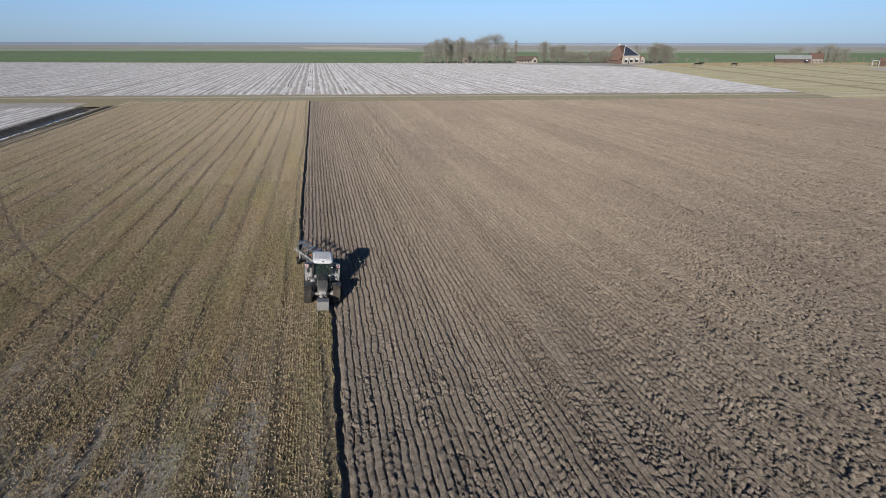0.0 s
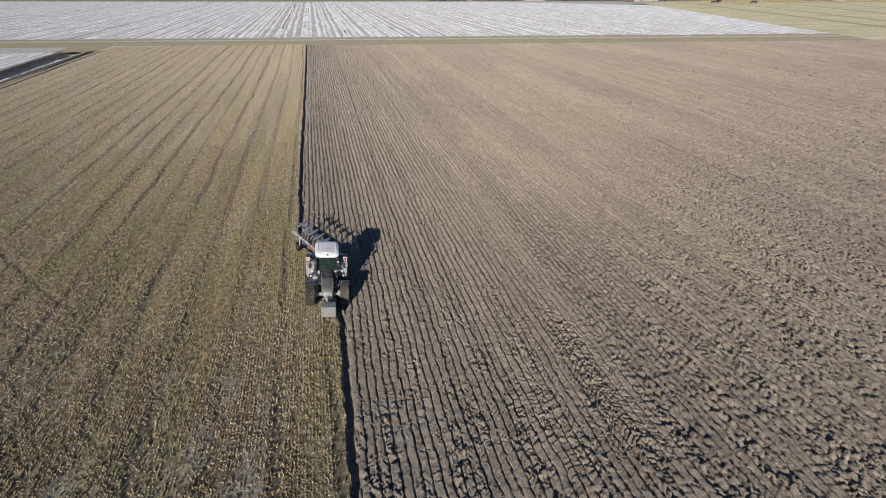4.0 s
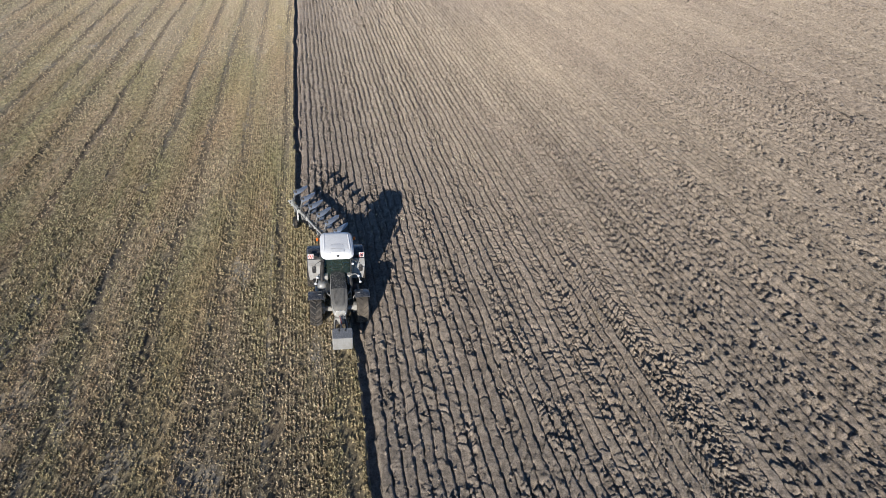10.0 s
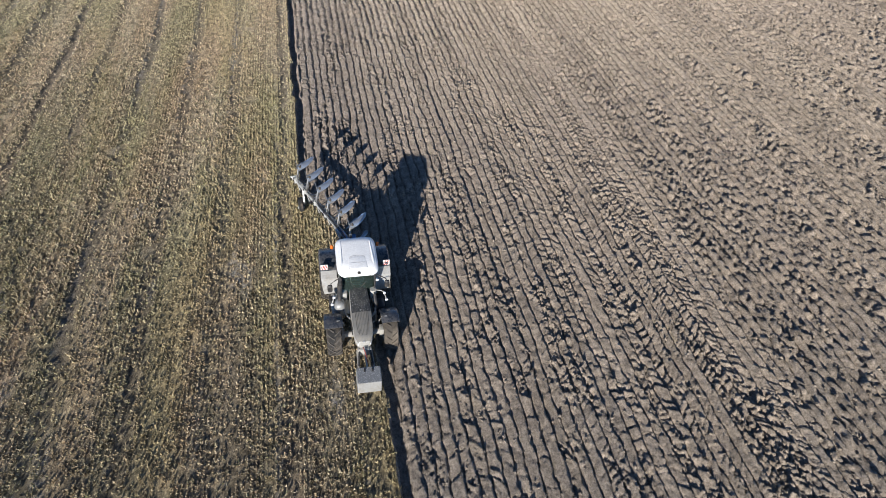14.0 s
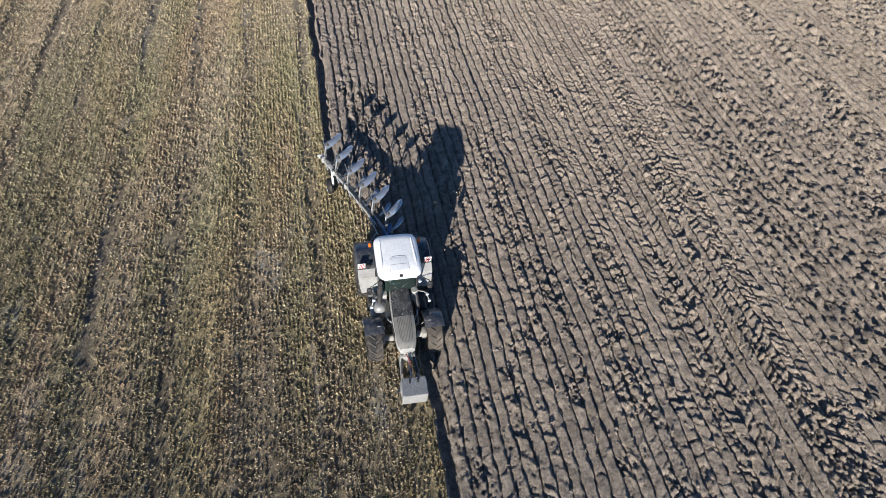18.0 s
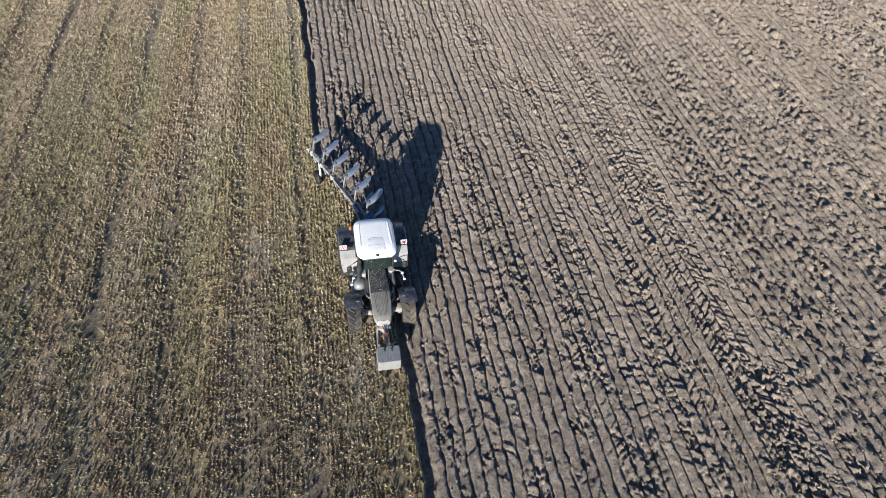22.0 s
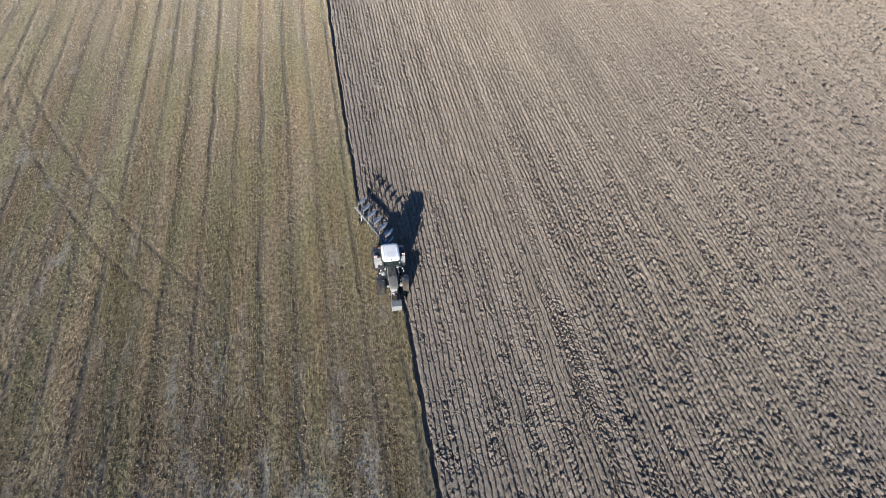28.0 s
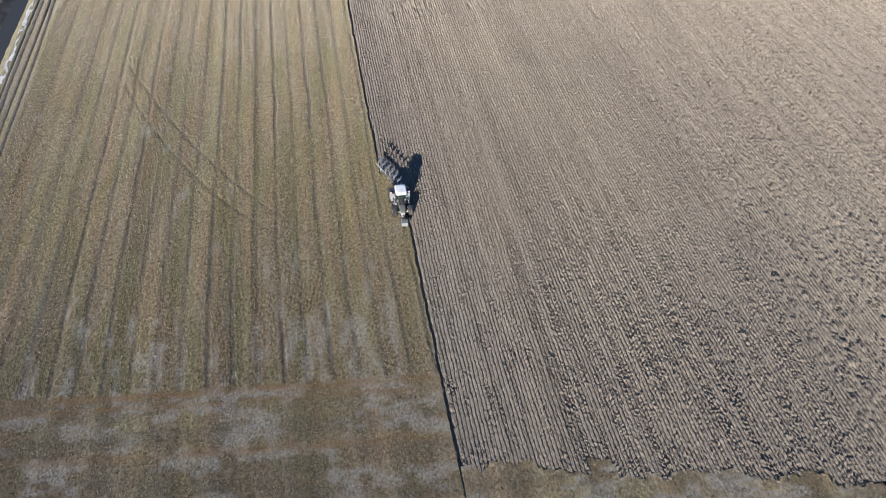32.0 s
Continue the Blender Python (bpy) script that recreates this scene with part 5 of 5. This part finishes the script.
part("dashboard", loft([[(u, y, v) for u, v in oval(0, z, hx, hz, 14, 4)] for y, z, hx, hz in ((2.02, 1.75, 0.28, 0.28), (2.25, 1.85, 0.24, 0.20))]), BLACK, tractor)
bm = bmesh.new()
part("steering_wheel", tube([(0.05 + 0.2 * math.cos(a), 2.5 + 0.13 * math.sin(a), 2.12 + 0.12 * math.sin(a)) for a in [2 * math.pi * i / 16 for i in range(17)]], 0.016, 6), BLACK, tractor)
part("armrest_console", rbox(-0.42, -0.28, 2.7, 3.2, 1.9, 2.05, 0.03), BLACK, tractor)
for s in (-1, 1):
    part("front_post", tube([(s * 0.62, 2.11, 1.3), (s * 0.68, 2.07, 1.8), (s * 0.68, 2.06, 2.4), (s * 0.62, 2.17, 3.08)], 0.035), BLACK, tractor)
    part("rear_post", tube([(s * 0.66, 3.44, 1.3), (s * 0.72, 3.53, 1.8), (s * 0.72, 3.52, 2.4), (s * 0.66, 3.42, 3.02)], 0.045), BLACK, tractor)
    part("door_post", tube([(s * 0.70, 2.85, 1.3), (s * 0.785, 2.85, 1.8), (s * 0.785, 2.85, 2.4), (s * 0.73, 2.85, 3.0)], 0.03), BLACK, tractor)

roof_ring = lambda z, hx, y0, y1, p=6.0: [(u, v, z) for u, v in oval(0, (y0 + y1) / 2, hx, (y1 - y0) / 2, 32, p)]
roof = part("cab_roof", loft([roof_ring(3.03, 0.70, 1.97, 3.58), roof_ring(3.07, 0.80, 1.84, 3.66), roof_ring(3.15, 0.83, 1.82, 3.69), roof_ring(3.25, 0.80, 1.90, 3.65), roof_ring(3.325, 0.72, 2.04, 3.57), roof_ring(3.35, 0.48, 2.34, 3.37)]), WHITE, tractor, "smooth white cab roof", Matrix.Translation((0, 2.8, 3.2)) @ Matrix.Rotation(radians(7.0), 4, "X") @ Matrix.Translation((0, -2.8, -3.2)))
hatch = part("roof_hatch", loft([roof_ring(3.315, 0.36, 2.03, 2.64, 5), roof_ring(3.353, 0.35, 2.05, 2.62, 5), roof_ring(3.36, 0.32, 2.09, 2.58, 5)]), WHITE, roof, "raised white hatch in the roof")
for pts in ([(-0.36, 2.06, 3.335), (-0.33, 2.44, 3.352), (-0.27, 2.64, 3.356), (0, 2.67, 3.357), (0.27, 2.64, 3.356), (0.33, 2.44, 3.352), (0.36, 2.06, 3.335)],
            [(-0.54, 2.02, 3.285), (-0.48, 2.24, 3.335)], [(0.54, 2.02, 3.285), (0.48, 2.24, 3.335)], [(-0.30, 2.32, 3.362), (0.30, 2.32, 3.362)]):
    part("hatch_seal", tube(pts, 0.005, 6), OUTLINE, roof)
for s in (-1, 1):
    part("roof_ridge", tube([(s * 0.65, 1.99, 3.25), (s * 0.63, 2.44, 3.33), (s * 0.59, 3.4, 3.34)], [0.03, 0.045, 0.02], 8), WHITE, roof)
    part("roof_lamp", rbox(s * 0.54 - 0.07, s * 0.54 + 0.07, 1.82, 1.90, 3.08, 3.16, 0.02), LENS, roof, "clear work lamp in the roof edge")
part("roof_sensor", rbox(-0.05, 0.07, 1.84, 1.96, 3.22, 3.28, 0.02), BLACK, roof, "small black aerial block")
part("aerial_dome", loft([[(u, v, z) for u, v in oval(0.01, 1.87, r_, r_, 12, 2)] for z, r_ in ((3.17, 0.07), (3.21, 0.065), (3.24, 0.035))]), WHITE, roof)

for s in (-1, 1):
    part("beacon_arm", tube([(s * 0.70, 3.48, 2.95), (s * 0.92, 3.50, 2.97)], 0.02), BLACK, tractor)
    part("beacon", lathe([(0.0, 0.001), (0.0, 0.06), (0.05, 0.062), (0.13, 0.055), (0.17, 0.03), (0.175, 0.001)], 14), ORANGE, tractor, "orange warning beacon", at=pose(s * 0.94, 3.50, 2.97, 0, -90, 0))
    # striped warning board
    board = part("warning_board", rbox(s * 1.30 - 0.15, s * 1.30 + 0.15, 3.10, 3.13, 2.10, 2.40, 0.008, 1), WHITE_FILM, tractor, "red and white striped warning board")
    for k in (-1, 0, 1):
        cx = s * 1.30 + 0.11 * k
        stripe = [(cx - 0.045 - s * 0.07, 2.115), (cx + 0.005 - s * 0.07, 2.115), (cx + 0.045 + s * 0.07, 2.385), (cx - 0.005 + s * 0.07, 2.385)]
        stripe = [(min(max(u, s * 1.30 - 0.14), s * 1.30 + 0.14), v) for u, v in stripe]
        part("stripe", loft([[(u, y_, v) for u, v in stripe] for y_ in (3.094, 3.099)]), RED, board, smooth=False)
    part("board_bracket", bar((s * 1.30, 3.14, 2.1), (s * 1.30, 3.22, 1.9), 0.05, 0.03), BLACK, tractor)
    part("rear_lamp_box", rbox(s * 1.06 - 0.10, s * 1.06 + 0.10, 3.05, 3.15, 2.16, 2.30, 0.02), BLACK, tractor)
    # mirrors
    arm = part("mirror_arm", tube([(s * 0.66, 2.02, 2.85), (s * 0.95, 1.85, 2.82), (s * 1.10, 1.85, 2.68), (s * 1.13, 1.86, 2.3)], 0.02), BLACK, tractor)
    part("mirror_head", loft([[(u, y_, v) for u, v in oval(s * 1.15, 2.35, h * 0.10, h * 0.20, 16, 4)] for y_, h in ((1.80, 0.7), (1.84, 1.0), (1.90, 1.0))]), BLACK, arm, "black mirror housing")
    part("mirror_glass", loft([[(u, y_, v) for u, v in oval(s * 1.15, 2.35, 0.085, 0.18, 16, 4)] for y_ in (1.902, 1.908)]), STEEL, arm)
    # lamps on stalks beside the bonnet
    stalk = part("lamp_stalk", tube([(s * 0.70, 1.95, 1.9), (s * 0.90, 1.78, 2.05), (s * 1.02, 1.70, 2.0), (s * 1.10, 1.58, 1.72)], 0.022), BODY, tractor)
    for c in ((s * 1.02, 1.66, 2.03), (s * 1.11, 1.55, 1.72), (s * 0.74, 1.90, 2.62)):
        part("work_lamp", loft([[(u, c[1] + d, v) for u, v in oval(c[0], c[2], h, h, 14, 2.4)] for d, h in ((-0.035, 0.05), (-0.03, 0.062), (0.05, 0.045))]), LENS, stalk, "round white work lamp")
    part("cab_step", rbox(s * 0.78 - 0.08, s * 1.22 if s > 0 else s * 0.70, 2.1, 2.5, 0.5, 0.56, 0.015) if s > 0 else rbox(-1.22, -0.78, 2.1, 2.5, 0.5, 0.56, 0.015), BLACK, tractor)
    part("cab_step", rbox(min(s * 0.78, s * 1.15), max(s * 0.78, s * 1.15), 2.15, 2.5, 0.85, 0.91, 0.015), BLACK, tractor)

for s in (-1, 1):
    part("cab_corner_panel", loft([[(u, v, z) for u, v in oval(s * 0.60, 2.02, hx, hy, 14, 4)] for z, hx, hy in ((1.35, 0.12, 0.13), (1.80, 0.14, 0.15), (1.90, 0.12, 0.12))]), BODY, tractor, "light grey corner panel under the windscreen")
    part("wiper", tube([(s * 0.10, 2.06, 2.02), (s * 0.34, 2.035, 2.45)], 0.014, 6), BLACK, tractor)
    part("engine_hose", tube([(s * 0.42, 1.0, 1.35), (s * 0.60, 1.2, 1.42), (s * 0.62, 1.6, 1.5), (s * 0.5, 1.9, 1.55)], 0.04, 8), SILENCER, tractor)
# exhaust, tank and side boxes
part("silencer", loft([[(u, v, z) for u, v in oval(-0.80, 1.62, h, h * 1.1, 16, 2.5)] for z, h in ((1.12, 0.14), (1.18, 0.22), (1.58, 0.23), (1.70, 0.19), (1.77, 0.10))]), SILENCER, tractor, "dull steel exhaust silencer")
part("exhaust_pipe", tube([(-0.80, 1.70, 1.66), (-0.79, 1.80, 1.95), (-0.76, 1.84, 2.3), (-0.75, 1.86, 2.85), (-0.75, 1.80, 2.93)], [0.07, 0.085, 0.085, 0.075, 0.07], 14), BLACK, tractor, "tall black exhaust pipe")
part("heat_shield", tube([(-0.79, 1.80, 1.98), (-0.755, 1.85, 2.6)], 0.10, 12), BLACK, tractor)
part("fuel_tank", loft([[(u, y, v) for u, v in oval(-0.86, 0.86, hx, hz, 16, 4)] for y, hx, hz in ((1.55, 0.22, 0.25), (1.62, 0.27, 0.30), (2.55, 0.27, 0.30), (2.62, 0.22, 0.25))]), BODY, tractor, "light grey fuel tank")
part("battery_box", loft([[(u, y, v) for u, v in oval(0.86, 0.86, hx, hz, 16, 4)] for y, hx, hz in ((1.6, 0.2, 0.25), (1.66, 0.25, 0.30), (2.05, 0.25, 0.30), (2.1, 0.2, 0.25))]), BLACK, tractor)
part("air_intake", tube([(0.62, 1.35, 1.3), (0.66, 1.50, 1.65), (0.64, 1.78, 1.85)], [0.09, 0.08, 0.07], 12), BLACK, tractor)
part("coolant_pipe", tube([(0.40, 0.75, 1.25), (0.60, 0.95, 1.15), (0.66, 1.5, 1.2)], 0.035), BODY, tractor)
part("side_box", rbox(-1.22, -1.0, 1.78, 2.1, 1.35, 1.62, 0.03), BLACK, tractor)
part("bonnet_latch_plate", rbox(-0.62, -0.42, 1.25, 1.95, 1.35, 1.42, 0.015), BODY, tractor)
part("handrail", tube([(-0.72, 2.1, 1.0), (-0.98, 2.05, 1.3), (-0.98, 2.08, 1.75), (-0.8, 2.1, 1.95)], 0.018), BLACK, tractor)
part("hitch_frame", rbox(-0.32, 0.32, 4.1, 4.35, 0.55, 1.35, 0.04), BLACK, tractor)

# front linkage
for s in (-1, 1):
    part("lift_arm", bar((s * 0.28, -0.15, 0.72), (s * 0.32, -1.25, 0.62), 0.07, 0.12), BODY, tractor)
    part("lift_ram", tube([(s * 0.20, -0.2, 1.0), (s * 0.28, -0.85, 0.70)], 0.04), BLACK, tractor)
part("linkage_frame", rbox(-0.28, 0.28, -0.34, -0.16, 0.62, 1.02, 0.03), BODY, tractor)
part("top_link", tube([(0, -0.25, 1.08), (0.01, -0.75, 1.02), (0.0, -1.25, 0.98)], [0.03, 0.045, 0.03]), FRAME, tractor)
part("hydraulic_hose", tube([(-0.06, -0.25, 1.12), (-0.03, -0.45, 1.22), (0.02, -0.7, 1.12), (0.05, -0.95, 1.05)], 0.018, 6), HOSE, tractor, "red hydraulic hose")
part("tow_pin", tube([(0, -0.42, 0.82), (0, -0.42, 1.16)], 0.028), STEEL, tractor)

# ---- front ballast block on the linkage ----
block = thing("front_weight", pose(-0.05, -1.62, 0.40, 0, 5.0, -2.0), "scuffed grey ballast block carried on the tractor's front linkage", "weight")
part("block", loft([[(u, v, z) for u, v in oval(0, 0, hx, hy, 32, 18)] for z, hx, hy in ((0.0, 0.43, 0.30), (0.04, 0.46, 0.34), (0.72, 0.46, 0.35), (0.745, 0.448, 0.338))]), WEIGHT, block, smooth=False)
part("top_plate", loft([[(u, v, z) for u, v in oval(0, 0.0, hx, hx * 0.755, 28, 16)] for z, hx in ((0.746, 0.435), (0.756, 0.43))]), WEIGHT_TOP, block, "darker worn top of the block")
for s in (-1, 1):
    part("hanger", loft([[(s * 0.15 + d, v, z) for v, z in ((0.30, 0.15), (0.52, 0.20), (0.56, 0.40), (0.40, 0.70), (0.22, 0.79), (0.12, 0.765))] for d in (-0.03, 0.03)]), BLACK, block, smooth=False)
    part("side_rib", rbox(s * 0.455 - 0.02, s * 0.455 + 0.02, -0.05, 0.30, 0.10, 0.62, 0.01), WEIGHT, block)
part("hanger_bar", tube([(-0.32, 0.50, 0.28), (0.32, 0.50, 0.28)], 0.03), STEEL, block)

# ---- six-furrow reversible plough ----
plough = thing("plough", pose(0, 0, 0), "six-furrow reversible plough with silver beam and blue headstock", "plough")
ST0, STEP = Vector((-0.08, 5.60, 1.12)), Vector((-0.438, 0.94, 0.0))
beam_end = ST0 + STEP * 5.25
bm = bar(ST0 - STEP * 0.35, beam_end, 0.16, 0.18)
bmesh.ops.bevel(bm, geom=bm.edges[:], offset=0.02, segments=2, affect="EDGES")
beam = part("beam", bm, FRAME, plough, "dirty silver plough beam", smooth=False)
part("beam_end_cap", rbox(-0.12, 0.12, -0.03, 0.03, -0.12, 0.12, 0.02), FRAME, beam, at=Matrix.Translation(beam_end))
part("adjuster_tube", tube([ST0 + Vector((-0.22, 0.1, 0.14)), ST0 + STEP * 2.6 + Vector((-0.12, 0, 0.14))], 0.035), FRAME, plough)


def mouldboard(up):
    """A twisted, tapering board from the share to the rounded tail."""
    rings = []
    for i in range(9):
        f = i / 8
        x = 0.16 + 0.80 * f + 0.02 * math.sin(f * 3)
        y = 0.22 + 0.76 * f - 0.10 * math.sin(f * math.pi)
        half = 0.165 * (1 - 0.2 * f) * (1 if f < 0.86 else 1 - 0.62 * ((f - 0.86) / 0.14) ** 2)
        zc = 0.60 - 0.02 * f
        twist = radians(62 - 66 * f)
        row = []
        for k in (-1, -0.5, 0, 0.5, 1):
            bow = 0.055 * (1 - k * k)
            row.append((x - half * k * math.cos(twist) * 0.55, y + half * k * math.cos(twist) * 0.75 - bow * 0.4, up * (zc + half * k * math.sin(twist) + bow)))
        rings.append(row)
    bm = bmesh.new()
    for off in (0.0, 0.016):
        vs = [[bm.verts.new((p[0] + off, p[1] + off, p[2])) for p in r] for r in rings]
        for a, b in zip(vs, vs[1:]):
            for i in range(4):
                bm.faces.new((a[i], a[i + 1], b[i + 1], b[i]))
    return bm


def body_parts(up):
    made = [("leg", bar((0.05, 0.02, up * 0.05), (0.24, 0.30, up * 0.62), 0.05, 0.12), SILENCER, "silver plough leg"),
            ("mouldboard", mouldboard(up), STEEL, "bright polished curved mouldboard"),
            ("share", loft([[(0.10, 0.02, up * 0.72), (0.20, 0.20, up * 0.80), (0.42, 0.34, up * 0.82), (0.34, 0.36, up * 0.70)], [(0.11, 0.03, up * 0.70), (0.21, 0.21, up * 0.78), (0.43, 0.35, up * 0.80), (0.35, 0.37, up * 0.68)]]), STEEL, ""),
            ("skimmer", loft([[(0.02, -0.30, up * 0.42), (0.10, -0.22, up * 0.55), (0.22, -0.14, up * 0.44), (0.12, -0.20, up * 0.32)], [(0.03, -0.285, up * 0.42), (0.11, -0.205, up * 0.55), (0.23, -0.125, up * 0.44), (0.13, -0.185, up * 0.32)]]), FRAME, ""),
            ("skimmer_arm", tube([(0.02, -0.05, up * 0.06), (0.05, -0.26, up * 0.18), (0.08, -0.24, up * 0.45)], 0.025), FRAME, ""),
            ("bracket", rbox(-0.11, 0.11, -0.10, 0.10, -0.13, 0.13, 0.02), FRAME, ""),
            ("clamp_plate", rbox(-0.15, 0.13, -0.03, 0.03, min(up * 0.09, up * 0.17), max(up * 0.09, up * 0.17), 0.015), SILENCER, ""),
            ("clamp_bolt", tube([(-0.12, -0.06, up * 0.10), (-0.12, -0.06, up * 0.22)], 0.022, 6), BLACK, ""),
            ("clamp_bolt", tube([(0.10, 0.07, up * 0.10), (0.10, 0.07, up * 0.21)], 0.022, 6), BLACK, ""),
            ("landside", bar((0.16, 0.16, up * 0.76), (0.10, 0.62, up * 0.74), 0.03, 0.09), RIM, "dull steel landside bar"),
            ("stay", tube([(0.22, 0.28, up * 0.45), (0.52, 0.62, up * 0.55)], 0.018, 6), BLACK, ""),
            ("mud_clump", loft([[(0.26 + u, 0.30 + v, up * z) for u, v in oval(0, 0, h, h * 0.8, 9, 2.2)] for z, h in ((0.50, 0.05), (0.58, 0.10), (0.66, 0.09), (0.70, 0.04))]), MUDDY, "clay stuck to the plough leg"),
            ("trip_rod", tube([(0.10, -0.30, up * 0.10), (0.13, -0.34, up * 0.62)], 0.014, 6), BLACK, "")]
    return made


first = {}
for up in (1, -1):
    for i in range(6):
        at = Matrix.Translation(ST0 + STEP * i)
        seen = []
        for name, bm, mat, lab in body_parts(up):
            key = (up, name, lab, mat.name, len(seen))
            seen.append(name)
            if up < 0 and name == "bracket":
                bm.free()
            elif key in first:
                bm.free()
                o = again(first[key], at, plough)
                if lab:
                    o["label"] = lab
            else:
                first[key] = part(name, bm, mat, plough, lab, at)
for k in range(2):
    part("beam_hose", tube([ST0 + Vector((-0.05 + 0.06 * k, -0.2, 0.16)), ST0 + STEP * 1.2 + Vector((-0.10 + 0.05 * k, 0, 0.20)), ST0 + STEP * 2.6 + Vector((-0.04 + 0.05 * k, 0, 0.14)), ST0 + STEP * 4.1 + Vector((-0.06 + 0.05 * k, 0, 0.17))], 0.016, 6), BLACK, plough, "black hydraulic hose along the beam")
for i in range(5):
    part("beam_gusset", rbox(-0.10, 0.10, -0.05, 0.05, 0.09, 0.115, 0.008), SILENCER, plough, at=Matrix.Translation(ST0 + STEP * (i + 0.5)) @ Matrix.Rotation(radians(25), 4, "Z"))
part("rear_lamp_bar", bar(beam_end + Vector((-0.18, 0.02, 0.05)), beam_end + Vector((0.22, 0.02, 0.05)), 0.05, 0.06), WHITE_FILM, plough, "white lamp bar at the beam end")
# headstock
part("headstock", loft([[(u, y, v) for u, v in oval(-0.06, 1.05, hx, hz, 14, 4)] for y, hx, hz in ((4.75, 0.16, 0.34), (4.85, 0.20, 0.40), (5.05, 0.20, 0.36), (5.15, 0.14, 0.26))]), BLUE, plough, "blue painted headstock")
part("pivot_tube", tube([(-0.06, 5.1, 1.12), (-0.06, 5.55, 1.12)], 0.14, 14), BLUE, plough)
part("swing_arm", bar((-0.06, 5.45, 1.20), (-0.45, 6.2, 1.22), 0.16, 0.16), BLUE, plough)
part("swing_arm", bar((0.10, 5.25, 1.18), (0.22, 5.75, 1.18), 0.14, 0.14), BLUE, plough)
part("turnover_ram", tube([(0.02, 4.9, 1.55), (-0.25, 5.9, 1.35)], 0.05), BLUE, plough)
part("vari_width_ram", tube([(-0.35, 5.3, 1.18), (-0.62, 6.4, 1.25)], 0.04), FRAME, plough)
part("crossbar", bar((-0.46, 4.62, 0.62), (0.40, 4.62, 0.62), 0.08, 0.10), BLUE, plough)
part("top_link", tube([(-0.05, 4.2, 1.30), (-0.05, 4.8, 1.45)], 0.04), BLACK, plough)
for s in (-1, 1):
    part("lower_link", bar((s * 0.36, 4.1, 0.62), (s * 0.40, 4.65, 0.60), 0.06, 0.10), BLACK, plough)
for k, (a, b) in enumerate((((-0.20, 4.85, 1.35), (-0.35, 5.7, 1.5)), ((-0.10, 4.85, 1.40), (-0.28, 5.8, 1.55)))):
    part("hose", tube([a, (Vector(a) + Vector(b)) / 2 + Vector((0, 0, 0.18)), b], 0.018, 6), BLACK, plough)
part("parking_stand", bar((-0.40, 5.5, 1.1), (-0.72, 5.2, 0.92), 0.05, 0.05), FRAME, plough)
# depth wheel
arm = part("wheel_arm", bar(ST0 + STEP * 4.2 + Vector((-0.05, 0, 0)), (-2.02, 9.15, 0.62), 0.10, 0.10), FRAME, plough)
dw = part("depth_wheel", lathe([(-0.10, 0.22), (-0.13, 0.30), (-0.09, 0.37), (0.09, 0.37), (0.13, 0.30), (0.10, 0.22)], 24), RUBBER, plough, "black rubber depth wheel", pose(-2.2, 9.25, 0.38))
part("wheel_disc", lathe([(-0.10, 0.225), (-0.03, 0.20), (-0.03, 0.01)], 18), FRAME, dw)
part("wheel_bracket", bar((-2.02, 9.15, 0.62), (-2.05, 9.25, 0.38), 0.07, 0.08), FRAME, plough)
part("wheel_plate", rbox(-2.38, -2.06, 9.0, 9.1, 0.30, 0.42, 0.02), FRAME, plough)
